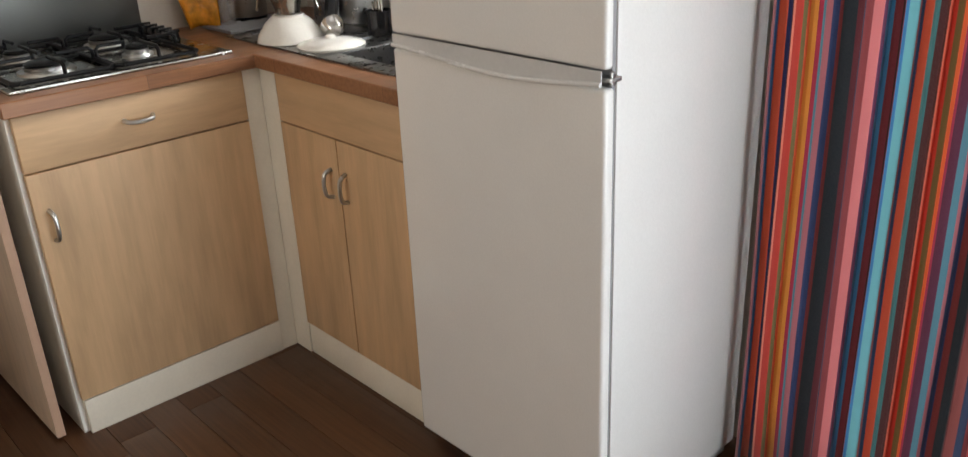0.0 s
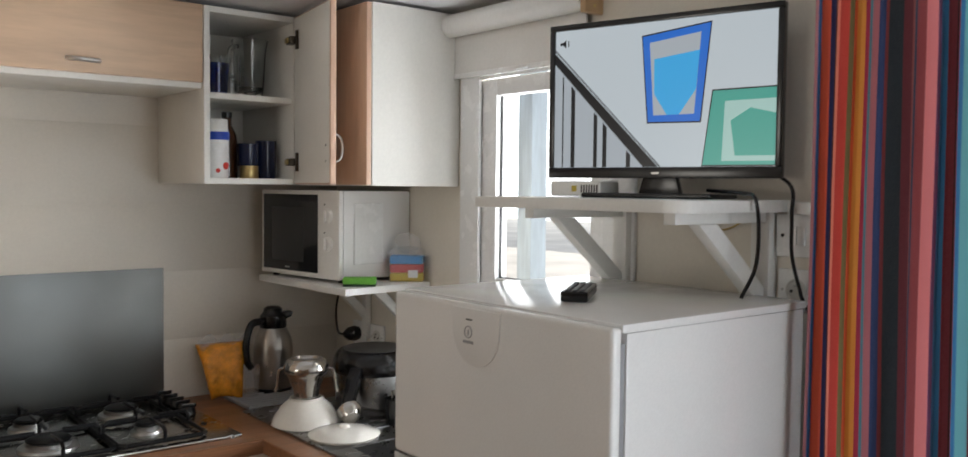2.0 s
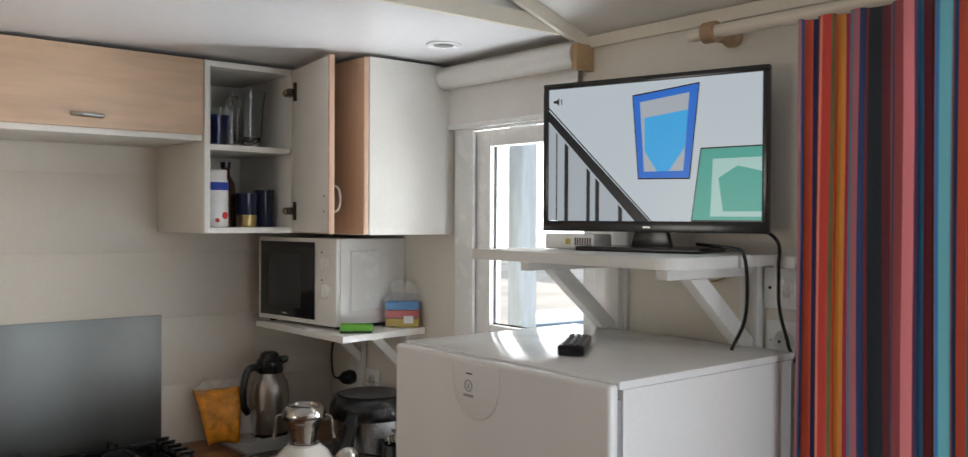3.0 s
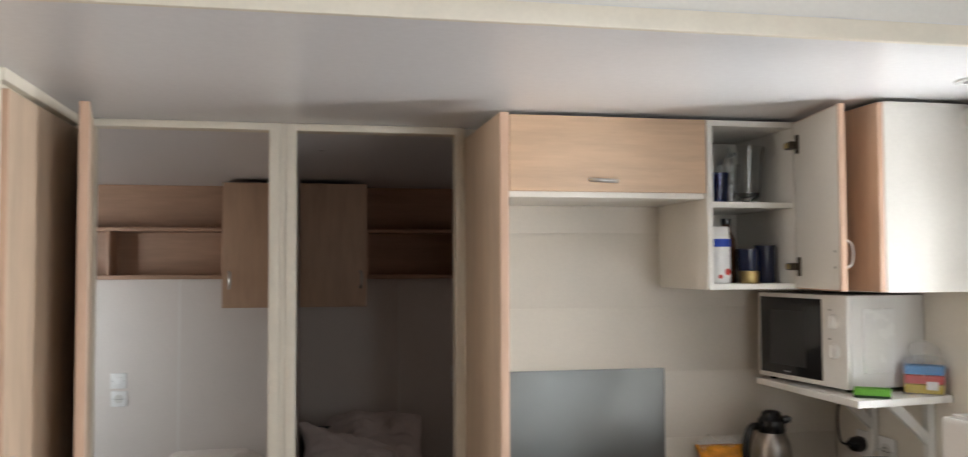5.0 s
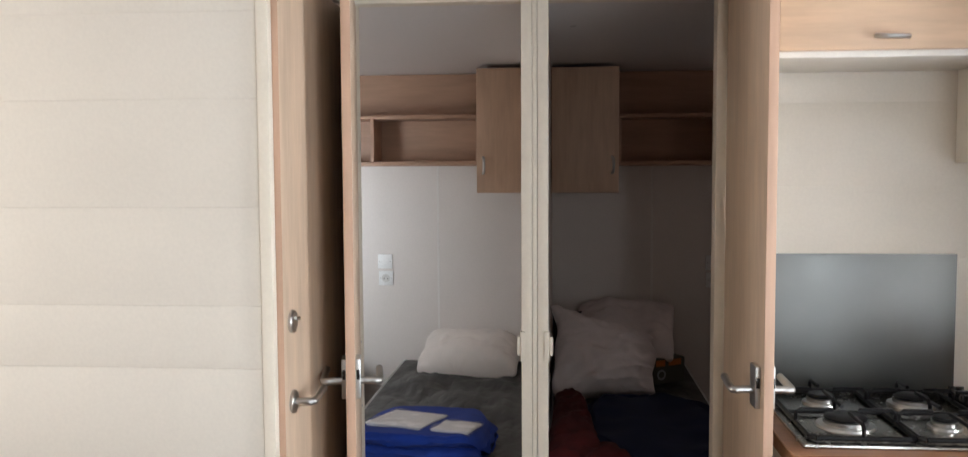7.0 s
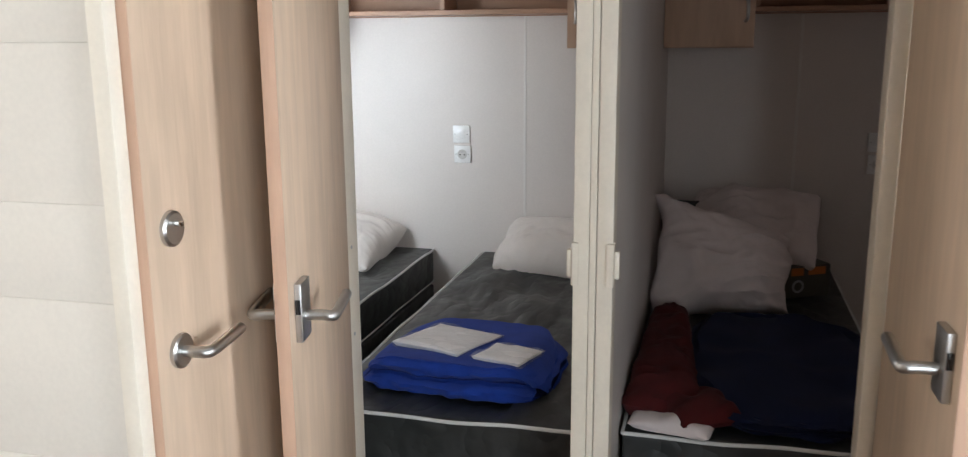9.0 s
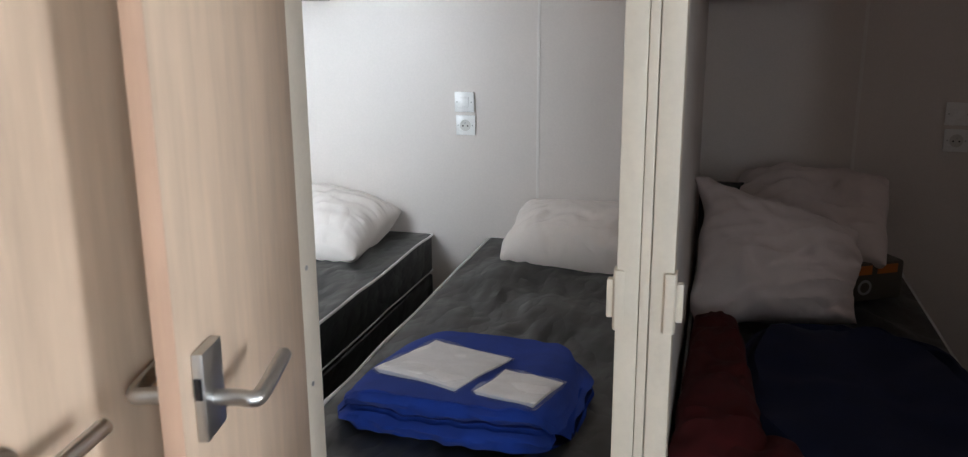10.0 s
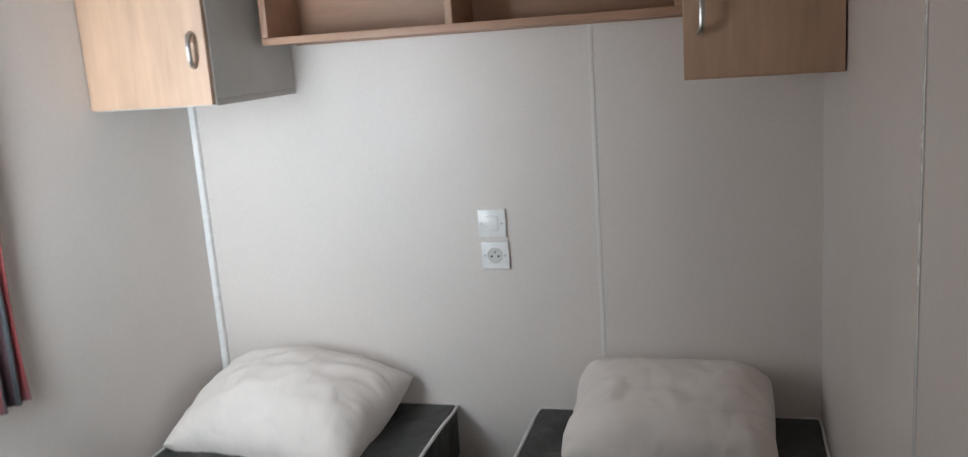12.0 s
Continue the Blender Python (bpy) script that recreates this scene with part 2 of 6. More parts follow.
M_SATIN = plain("satin_nickel", (0.52, 0.52, 0.51), 0.32, 1.0)
M_BRASS = plain("dull_brass", (0.60, 0.45, 0.2), 0.35, 1.0)
M_HINGE = plain("dark_bronze", (0.07, 0.055, 0.04), 0.35, 0.8)
M_BLACK = plain("black_plastic", (0.010, 0.010, 0.012), 0.18, spread=0.1)
M_IRON = plain("black_enamelled_iron", (0.004, 0.004, 0.005), 0.34, bump=0.1)
M_IRON.node_tree.nodes["Principled BSDF"].inputs["Specular IOR Level"].default_value = 0.25
M_PLATE = plain("satin_hob_steel", (0.42, 0.41, 0.39), 0.24, 1.0, spread=0.08, scale=14)
M_BOWL = plain("white_china", (0.78, 0.75, 0.69), 0.2, spread=0.03)
M_MATT = vinyl_material()
M_PIPE = fabric("white_piping", (0.72, 0.72, 0.70), 0.8)
M_PILLOW = fabric("white_pillow_cotton", (0.78, 0.72, 0.67), 0.85, 0.06, crease=0.5, size=13)
M_DUVET = fabric("off_white_duvet_cotton", (0.70, 0.615, 0.59), 0.88, 0.06, crease=0.55, size=12)
M_BLUE = fabric("royal_blue_fleece", (0.008, 0.042, 0.30), 1.0, 0.25, sheen=0.03)
# Blue fleece again, with the dark bedroom's shade put into its colour.
M_BLUE_SHADED = fabric("shaded_blue_fleece", (0.0015, 0.006, 0.036), 1.0, 0.25, sheen=0.0)
M_RED = fabric("dark_red_fleece", (0.064, 0.0016, 0.0022), 1.0, 0.3, sheen=0.0)
M_SHEET = plain("white_folded_linen", (0.90, 0.89, 0.88), 0.7, spread=0.06, scale=30)
M_FILM = film("clear_plastic_film")
M_THIN = film("thin_clear_glass")
M_THIN.node_tree.nodes["Principled BSDF"].inputs["Alpha"].default_value = 0.15
M_GLASS = glass("window_glass", ior=1.02)
M_CLEAR = glass("clear_drinking_glass", (0.95, 0.97, 0.97))
M_BLUEGLASS = glass("cobalt_glass", (0.03, 0.08, 0.42))
M_AMBER = plain("dark_amber_bottle", (0.06, 0.022, 0.01), 0.12)
M_NAVYMUG = plain("navy_glaze", (0.012, 0.018, 0.05), 0.15)
M_CURTAIN = stripe_material("striped_curtain_cloth", STRIPES, 2.1)
M_CURTAINB = stripe_material("dark_striped_cloth", "1b1c22:26 5a1a22:18 20242e:22 7a2028:16 17181d:28 46202a:16 242a30:20 8a2a2c:14", 0.7)


# ---- builders ----
def box(bm, lo, hi, bevel=0.0, seg=2):
    lo, hi = Vector(lo), Vector(hi)
    m = Matrix.LocRotScale((lo + hi) / 2, None, hi - lo)
    verts = bmesh.ops.create_cube(bm, size=1, matrix=m)["verts"]
    if bevel:
        edges = list({e for v in verts for e in v.link_edges})
        bmesh.ops.bevel(bm, geom=edges, offset=bevel, segments=seg, profile=0.6, affect="EDGES")
    return bm


def boxes(*items, bevel=0.0):
    bm = bmesh.new()
    for lo, hi in items:
        box(bm, lo, hi, bevel)
    return bm


def slab(lo, hi, bevel=0.0015):
    return box(bmesh.new(), lo, hi, bevel)


def lathe(profile, centre=(0, 0, 0), seg=32):
    """A turned body from (radius, height) pairs."""
    bm = bmesh.new()
    c = Vector(centre)
    rings = []
    for r, z in profile:
        if r < 1e-5:
            rings.append([bm.verts.new(c + Vector((0, 0, z)))])
        else:
            rings.append([bm.verts.new(c + Vector((r * math.cos(a), r * math.sin(a), z))) for a in (2 * math.pi * i / seg for i in range(seg))])
    for a, b in zip(rings, rings[1:]):
        for i in range(seg):
            j = (i + 1) % seg
            if len(a) == 1 and len(b) > 1:
                bm.faces.new((a[0], b[i], b[j]))
            elif len(b) == 1 and len(a) > 1:
                bm.faces.new((a[j], a[i], b[0]))
            elif len(a) > 1:
                bm.faces.new((a[i], a[j], b[j], b[i]))
    bmesh.ops.recalc_face_normals(bm, faces=bm.faces)
    return bm


def tube(points, r, seg=10, smooth=4, bm=None):
    """A round bar along a smoothed line of points."""
    bm = bm or bmesh.new()
    pts = [Vector(p) for p in points]
    if smooth > 1 and len(pts) > 2:
        ext = [pts[0] * 2 - pts[1]] + pts + [pts[-1] * 2 - pts[-2]]
        fine = []
        for i in range(1, len(ext) - 2):
            a, b, c, d = ext[i - 1:i + 3]
            for k in range(smooth):
                t = k / smooth
                fine.append(0.5 * (2 * b + (c - a) * t + (2 * a - 5 * b + 4 * c - d) * t * t + (3 * b - a - 3 * c + d) * t ** 3))
        pts = fine + [pts[-1]]
    rings, up = [], None
    for i, p in enumerate(pts):
        way = (pts[min(i + 1, len(pts) - 1)] - pts[max(i - 1, 0)]).normalized()
        if up is None:
            up = way.orthogonal()
        up = (up - way * up.dot(way)).normalized()
        side = way.cross(up)
        rings.append([bm.verts.new(p + r * (math.cos(a) * up + math.sin(a) * side)) for a in (2 * math.pi * k / seg for k in range(seg))])
    for a, b in zip(rings, rings[1:]):
        for k in range(seg):
            bm.faces.new((a[k], a[(k + 1) % seg], b[(k + 1) % seg], b[k]))
    bm.faces.new(rings[0][::-1])
    bm.faces.new(rings[-1])
    return bm


def prism(outline, lo, hi, axis="z", bevel=0.0):
    """An outline of (a, b) pairs drawn out along an axis."""
    bm = bmesh.new()
    place = {"z": lambda a, b, c: (a, b, c), "x": lambda a, b, c: (c, a, b), "y": lambda a, b, c: (a, c, b)}[axis]
    low = [bm.verts.new(place(a, b, lo)) for a, b in outline]
    high = [bm.verts.new(place(a, b, hi)) for a, b in outline]
    bm.faces.new(low[::-1])
    bm.faces.new(high)
    for i in range(len(low)):
        j = (i + 1) % len(low)
        bm.faces.new((low[i], low[j], high[j], high[i]))
    bmesh.ops.recalc_face_normals(bm, faces=bm.faces)
    if bevel:
        bmesh.ops.bevel(bm, geom=list(bm.edges), offset=bevel, segments=2, profile=0.6, affect="EDGES")
    return bm


def cells(xs, ys, keep, z0, z1):
    """One board made of the kept fields of a grid, with holes where a field is left out."""
    bm = bmesh.new()
    low = [[bm.verts.new((x, y, z0)) for y in ys] for x in xs]
    top = [[bm.verts.new((x, y, z1)) for y in ys] for x in xs]
    for i, j in keep:
        a, b, c, d = (i, j), (i + 1, j), (i + 1, j + 1), (i, j + 1)
        bm.faces.new([top[p][q] for p, q in (a, b, c, d)])
        bm.faces.new([low[p][q] for p, q in (d, c, b, a)])
        for (p, q), (r, s), out in ((a, b, (i, j - 1)), (b, c, (i + 1, j)), (c, d, (i, j + 1)), (d, a, (i - 1, j))):
            if out not in keep:
                bm.faces.new((low[p][q], low[r][s], top[r][s], top[p][q]))
    bmesh.ops.delete(bm, geom=[v for v in bm.verts if not v.link_faces], context="VERTS")
    return bm


def finish(name, bm, material, smooth=35):
    me = bpy.data.meshes.new(name)
    bm.to_mesh(me)
    bm.free()
    me.materials.append(material)
    me.shade_smooth()
    me.set_sharp_from_angle(angle=radians(smooth))
    return new(name, me)


def part(name, bm, material, parent, label=""):
    """One mesh under a thing or under a part. Under an Empty that is turned, the mesh is in the Empty's own axes."""
    ob = finish(name, bm, material)
    ob.parent = parent
    if parent.type == "EMPTY" and not parent.get("own_axes"):
        ob.matrix_parent_inverse = parent.matrix_basis.inverted()
    return tagged(ob, label)


def panels(parent, material, *items):
    """The boards of a carcass, each a part of its own."""
    for name, lo, hi in items:
        part(name, slab(lo, hi, 0.001), material, parent)


def thing(name, place, label, category, group="", turn=None):
    ob = new(name)
    ob.empty_display_size = 0.05
    ob.matrix_basis = pose(*place, 0, 0, turn or 0)
    if turn is not None:
        ob["own_axes"] = 1
    return tagged(ob, label, category, group)


def solo(name, bm, material, label, category, group=""):
    return tagged(finish(name, bm, material), label, category, group)


def structure(name, bm, material, label=""):
    return tagged(finish(name, bm, material), label, kind="structure")


def soft(w, d, h, power=3.0, wrinkle=0.012, seed=0, n=40, pinch=0.0, flat=0.35, gather=0.0, corner=0.0):
    """A stuffed or folded soft body that lies on z = 0."""
    bm = bmesh.new()
    off = Vector((seed * 7.3, seed * 3.1, 0))
    top, low = [], []
    for i in range(n + 1):
        rt, rl = [], []
        for j in range(n + 1):
            u, v = 2 * i / n - 1, 2 * j / n - 1
            k = max(0.0, (1 - abs(u) ** power) * (1 - abs(v) ** power)) ** 0.5
            x = u * w / 2 * (1 - pinch * (1 - v * v) * abs(u))
            y = v * d / 2 * (1 - pinch * (1 - u * u) * abs(v))
            p = Vector((x, y, 0))
            crease = noise.noise(p * 9 + off) * 0.9 + noise.noise(p * 22 + off) * 0.45 + abs(noise.noise(Vector((p.x * 5 + p.y * 3, p.y * 16 - p.x * 6, seed)))) * -0.8
            edge = min(1.0, k * 2.5)
            z = h * (flat + (1 - flat) * k) + wrinkle * crease * edge
            x += wrinkle * 0.7 * noise.noise(p * 8 + off + Vector((0, 0, 5)))
            y += wrinkle * 0.7 * noise.noise(p * 8 + off + Vector((0, 0, 9)))
            round_off = 1 - corner * abs(u * v) ** 3
            x, y = x * round_off, y * round_off
            near = max(abs(u), abs(v)) ** 11
            along = x if abs(v) > abs(u) else y
            pull = noise.noise(Vector((along * 34, near * 0.6, seed + 4))) + 0.6 * noise.noise(Vector((along * 75 + x * 12, near, seed + 6)))
            z += gather * pull * near * edge
            border = i in (0, n) or j in (0, n)
            zb = h * flat * (1 - min(1, k * 3))
            t = bm.verts.new((x, y, h * flat + wrinkle * 0.6 * noise.noise(p * 12 + off) + 0.5 * gather * pull if border else z))
            rt.append(t)
            rl.append(t if border else bm.verts.new((x, y, max(0.0, zb))))
        top.append(rt)
        low.append(rl)
    for i in range(n):
        for j in range(n):
            bm.faces.new((top[i][j], top[i + 1][j], top[i + 1][j + 1], top[i][j + 1]))
            f = [low[i][j], low[i][j + 1], low[i + 1][j + 1], low[i + 1][j]]
            if len(set(f)) == 4 and bm.faces.get(f) is None:
                bm.faces.new(f)
    return bm


def folded(w, d, h, layers=3, wrinkle=0.006, seed=0, n=44, corner=3.2):
    """A blanket folded into layers, with rounded edges and a groove between the folds."""
    bm = bmesh.new()
    rings = []
    levels = layers * 8
    for k in range(levels + 1):
        z = h * k / levels
        bulge = abs(math.sin(math.pi * layers * k / levels)) ** 0.5
        ring = []
        for i in range(n * 2):
            a = math.pi * i / n
            c, s = math.cos(a), math.sin(a)
            r = (abs(c) ** corner + abs(s) ** corner) ** (-1 / corner)
            shift = 0.013 * (bulge - 1)
            p = Vector(((w / 2 + shift) * c * r, (d / 2 + shift) * s * r, z))
            q = Vector((c * 2.2, s * 2.2, k * 0.35 + seed * 5))
            p += Vector((c, s, 0)) * wrinkle * 1.6 * noise.noise(q * 1.3)
            p.z += wrinkle * noise.noise(q * 2 + Vector((3, 0, 0))) * (k / levels)
            p.z -= 0.016 * max(0.0, k / levels - 0.85) / 0.15
            ring.append(bm.verts.new(p))
        rings.append(ring)
    m = len(rings[0])
    for a, b in zip(rings, rings[1:]):
        for i in range(m):
            bm.faces.new((a[i], a[(i + 1) % m], b[(i + 1) % m], b[i]))
    last = rings[-1]
    for s in (0.93, 0.8, 0.6, 0.35, 0.12):
        ring = []
        for v in rings[-1]:
            x, y = v.co.x * s, v.co.y * s
            z = h + wrinkle * 1.4 * noise.noise(Vector((x * 7, y * 7, seed)))
            ring.append(bm.verts.new((x, y, z)))
        for i in range(m):
            bm.faces.new((last[i], last[(i + 1) % m], ring[(i + 1) % m], ring[i]))
        last = ring
    bm.faces.new(last)
    bm.faces.new(rings[0][::-1])
    return bm


def fold_stack(w, d, h, layers=4, seed=0, n=56, slope=0.22):
    """A thick cloth folded to and fro in even layers, its folds along the front; drawn out along x."""
    t = h / layers
    line = []
    for k in range(layers):
        z, way = (k + 0.5) * t, 1 if k % 2 else -1
        inset = 0.010 * (k % 3)
        a, b = -way * (d / 2 - t - inset), way * (d / 2 - t - inset)
        line += [(a + (b - a) * i / 12, z, 0.0, way) for i in range(13)]
        if k < layers - 1:
            line += [(b + way * t * 0.5 * math.sin(q), z + t * 0.5 * (1 - math.cos(q)), q, way) for q in (math.pi * i / 8 for i in range(1, 8))]
    r = t * 0.47
    outer = [(y + r * way * math.sin(q), z - r * math.cos(q)) for y, z, q, way in line]
    inner = [(y - r * way * math.sin(q), z + r * math.cos(q)) for y, z, q, way in line]
    ring = outer + inner[::-1]
    bm, rows = bmesh.new(), []
    for i in range(n + 1):
        u = 2 * i / n - 1
        end = abs(u) ** 10
        row = []
        for y, z in ring:
            s = (y + d / 2) / d
            p = Vector((u * 4, y * 7, z * 30 + seed))
            zz = z * (1 - slope * s) * (1 - 0.22 * end) + 0.006 * noise.noise(p * 0.8) * min(1, z / t)
            yy = y + 0.015 * noise.noise(Vector((u * 2.3, z * 45, seed + 3))) + 0.010 * noise.noise(Vector((u * 7, z * 60, seed + 5))) - 0.02 * end * (0.5 - s)
            xx = u * w / 2 + 0.014 * u * noise.noise(Vector((y * 9, z * 50, seed + 7))) - u * 0.05 * max(0.0, s - 0.8)
            yy += 0.12 * (max(0.0, 0.4 - s) * abs(u) ** 6 - max(0.0, s - 0.45) * abs(u) ** 4)
            xx -= u * (0.030 * (z / h) ** 2 * abs(u) ** 3 + 0.10 * max(0.0, s - 0.55) ** 2 + 0.30 * max(0.0, 0.16 - s) ** 1.2)
            zz -= 0.022 * abs(u) ** 6 * (z / h) ** 2
            row.append(bm.verts.new((xx, yy, max(0.0, zz))))
        rows.append(row)
    m = len(ring)
    for a, b in zip(rows, rows[1:]):
        for k in range(m):
            bm.faces.new((a[k], a[(k + 1) % m], b[(k + 1) % m], b[k]))
    bm.faces.new(rows[0][::-1])
    bm.faces.new(rows[-1])
    bmesh.ops.recalc_face_normals(bm, faces=bm.faces)
    return bm


def warped(bm, f):
    """Every corner of the mesh moved by f(x, y, z)."""
    for v in bm.verts:
        v.co = Vector(f(*v.co))
    return bm


def moved(bm, m):
    bmesh.ops.transform(bm, matrix=m, verts=bm.verts)
    return bm


def arch_handle(a, b, out, r=0.0045):
    """A bowed bar handle between two feet, standing out along a vector."""
    a, b, out = Vector(a), Vector(b), Vector(out)
    pts = [a, a + out * 0.75 + (b - a) * 0.1, a + out + (b - a) * 0.35, a + out + (b - a) * 0.65, a + out * 0.75 + (b - a) * 0.9, b]
    return tube(pts, r, 10, 4)


# ---- structure ----
CEIL, EAST, WEST, SOUTH, NORTH = 2.03, 1.745, -2.30, -4.60, 2.085
structure("floor", slab((WEST - 0.1, SOUTH - 0.1, -0.12), (EAST + 0.1, NORTH + 0.1, -0.012), 0), M_PLANK, "dark walnut laminate floor")
structure("ground", slab((-300, -300, -0.75), (300, 300, -0.6), 0), plain("pale_gravel_ground", (0.55, 0.52, 0.47), 0.9, spread=0.2, scale=0.6, grain=25), "pale sunlit gravel ground of the site")

structure("ceiling_kitchen", slab((WEST, -1.14, CEIL), (EAST + 0.05, 0.05, CEIL + 0.04), 0), M_CEIL, "flat satin white kitchen ceiling")
structure("ceiling_bedroom", slab((-1.80, 0.05, CEIL), (EAST + 0.05, NORTH + 0.05, CEIL + 0.04), 0), M_CEIL, "flat satin white bedroom ceiling")
RIDGE, RISE = -0.28, 0.34
ridge_z = CEIL + RISE * (EAST - RIDGE)
structure("ceiling_vault", prism([(EAST + 0.05, CEIL - 0.017), (RIDGE, ridge_z), (WEST - 0.05, CEIL - 0.017), (WEST - 0.05, CEIL + 0.05), (RIDGE, ridge_z + 0.07), (EAST + 0.05, CEIL + 0.05)], SOUTH - 0.05, -1.14, "y"), M_CEILV, "vaulted white living room ceiling")
structure("wall_gable", prism([(EAST, CEIL + 0.04), (EAST, CEIL + 0.05), (RIDGE, ridge_z + 0.02), (WEST, CEIL + 0.05), (WEST, CEIL + 0.04)], -1.14, -1.10, "y"), M_CEILV, "white gable panel over the kitchen ceiling")
structure("trim_ceiling_edge", slab((WEST, -1.156, CEIL - 0.004), (EAST, -1.141, CEIL + 0.034), 0.003), M_TRIM, "cream trim along the ceiling edge")
gable_trim = prism([(EAST, CEIL + 0.0), (RIDGE, ridge_z - 0.004), (RIDGE, ridge_z - 0.036), (EAST, CEIL - 0.032)], -1.170, -1.157, "y")
structure("trim_gable", gable_trim, M_TRIM, "cream trim on the gable slope")
structure("trim_east_wall", slab((EAST - 0.014, SOUTH, CEIL - 0.03), (EAST - 0.001, -1.16, CEIL - 0.002), 0.003), M_TRIM)

# East wall with the kitchen window and the terrace door.
WIN = (-1.235, -0.70, 1.02, 1.86)
TDOOR = (-4.2, -2.75, 0.0, 1.98)
structure("wall_east", boxes(
    # Unseen opening from y 0.80 to 1.30, added for the dark bedroom fill.
    ((EAST, WIN[1], 0), (EAST + 0.06, 0.80, CEIL)), ((EAST, 1.30, 0), (EAST + 0.06, NORTH + 0.05, CEIL)),
    ((EAST, 0.80, 0), (EAST + 0.06, 1.30, 0.95)), ((EAST, 0.80, 1.70), (EAST + 0.06, 1.30, CEIL)),
    ((EAST, WIN[0], 0), (EAST + 0.06, WIN[1], WIN[2])),
    ((EAST, WIN[0], WIN[3]), (EAST + 0.06, WIN[1], CEIL)),
    ((EAST, TDOOR[1], 0), (EAST + 0.06, WIN[0], CEIL)),
    ((EAST, TDOOR[0], TDOOR[3]), (EAST + 0.06, TDOOR[1], CEIL)),
    ((EAST, SOUTH - 0.06, 0), (EAST + 0.06, TDOOR[0], CEIL))), M_WALL, "cream panelled outer wall with the kitchen window")
structure("wall_south", boxes(
    ((WEST - 0.06, SOUTH - 0.06, 0), (0.62, SOUTH, CEIL)), ((1.68, SOUTH - 0.06, 0), (EAST, SOUTH, CEIL)),
    ((0.62, SOUTH - 0.06, 0), (1.68, SOUTH, 0.82)), ((0.62, SOUTH - 0.06, 1.98), (1.68, SOUTH, CEIL)),
    ((WEST, SOUTH - 0.06, CEIL), (EAST, SOUTH, ridge_z + 0.05))), M_PANEL, "unseen wall in dark oak to cut bounce light, with a window")
structure("wall_west", boxes(
    # The opening in this wall is added for the west fill lamp.
    ((WEST - 0.06, SOUTH, 0), (WEST, -1.92, CEIL)), ((WEST - 0.06, -0.88, 0), (WEST, -0.6, CEIL)),
    ((WEST - 0.06, -1.92, 0), (WEST, -0.88, 0.92)), ((WEST - 0.06, -1.92, 1.87), (WEST, -0.88, CEIL))), M_PANEL, "unseen wall in dark oak to cut bounce light, with an added opening")

# Bathroom block with horizontal wall boards, and its side wall with the closed door.
BATH_Y, BATH_X = -0.66, -0.545
wall_bath = structure("wall_bathroom", slab((WEST, BATH_Y + 0.008, 0), (BATH_X - 0.03, BATH_Y + 0.05, CEIL), 0), M_WALL, "cream boarded bathroom wall with thin level joints")
structure("wall_bathroom_side", boxes(
    ((BATH_X - 0.055, BATH_Y + 0.05, 0), (BATH_X - 0.02, 0.05, CEIL)),), M_TRIM, "cream side wall of the bathroom")
structure("trim_corner", boxes(((BATH_X - 0.03, BATH_Y - 0.006, 0), (BATH_X - 0.004, BATH_Y + 0.022, CEIL - 0.001)), bevel=0.003), M_TRIM, "cream corner profile")
structure("trim_bath_top", slab((WEST, BATH_Y - 0.012, CEIL - 0.03), (BATH_X - 0.031, BATH_Y - 0.001, CEIL - 0.001), 0.003), M_TRIM)
structure("trim_bath_side_top", slab((BATH_X - 0.0195, BATH_Y + 0.023, CEIL - 0.028), (BATH_X + 0.002, -0.002, CEIL - 0.001), 0.003), M_TRIM)

# Wall of the two bedroom doors.
O1, O2, HEAD = (-0.517, -0.045), (0.032, 0.494), 2.008
structure("wall_bedroom_doors", boxes(
    ((-1.80, 0.004, 0), (O1[0] - 0.02, 0.05, CEIL)),
    ((O1[0] - 0.02, 0.004, HEAD + 0.02), (O2[1] + 0.02, 0.05, CEIL)),
    ((O1[1] + 0.03, 0.004, 0), (O2[0] - 0.03, 0.05, HEAD + 0.02)),
    ((O2[1] + 0.02, 0.034, 0), (EAST, 0.07, CEIL))), M_WALL, "cream partition with two narrow bedroom doors")


def jamb(x0, x1):
    return boxes(((x0, -0.004, 0.0), (x1, 0.056, HEAD + 0.020)), bevel=0.0025)


frame_1 = tagged(thing("door_frame_1", (-0.28, 0, 0), "cream painted bedroom door frame", "door frame"), kind="structure")
part("jamb", jamb(O1[0] - 0.024, O1[0]), M_TRIM, frame_1)
part("jamb", jamb(O1[1], O1[1] + 0.031), M_TRIM, frame_1)
part("head", slab((O1[0] - 0.001, -0.003, HEAD), (O1[1] + 0.001, 0.055, HEAD + 0.020), 0.0025), M_TRIM, frame_1)
frame_2 = tagged(thing("door_frame_2", (0.26, 0, 0), "cream painted bedroom door frame", "door frame"), kind="structure")
part("jamb", jamb(O2[0] - 0.031, O2[0]), M_TRIM, frame_2)
part("jamb", jamb(O2[1], O2[1] + 0.028), M_TRIM, frame_2)
part("head", slab((O2[0] - 0.001, -0.003, HEAD), (O2[1] + 0.001, 0.055, HEAD + 0.020), 0.0025), M_TRIM, frame_2)
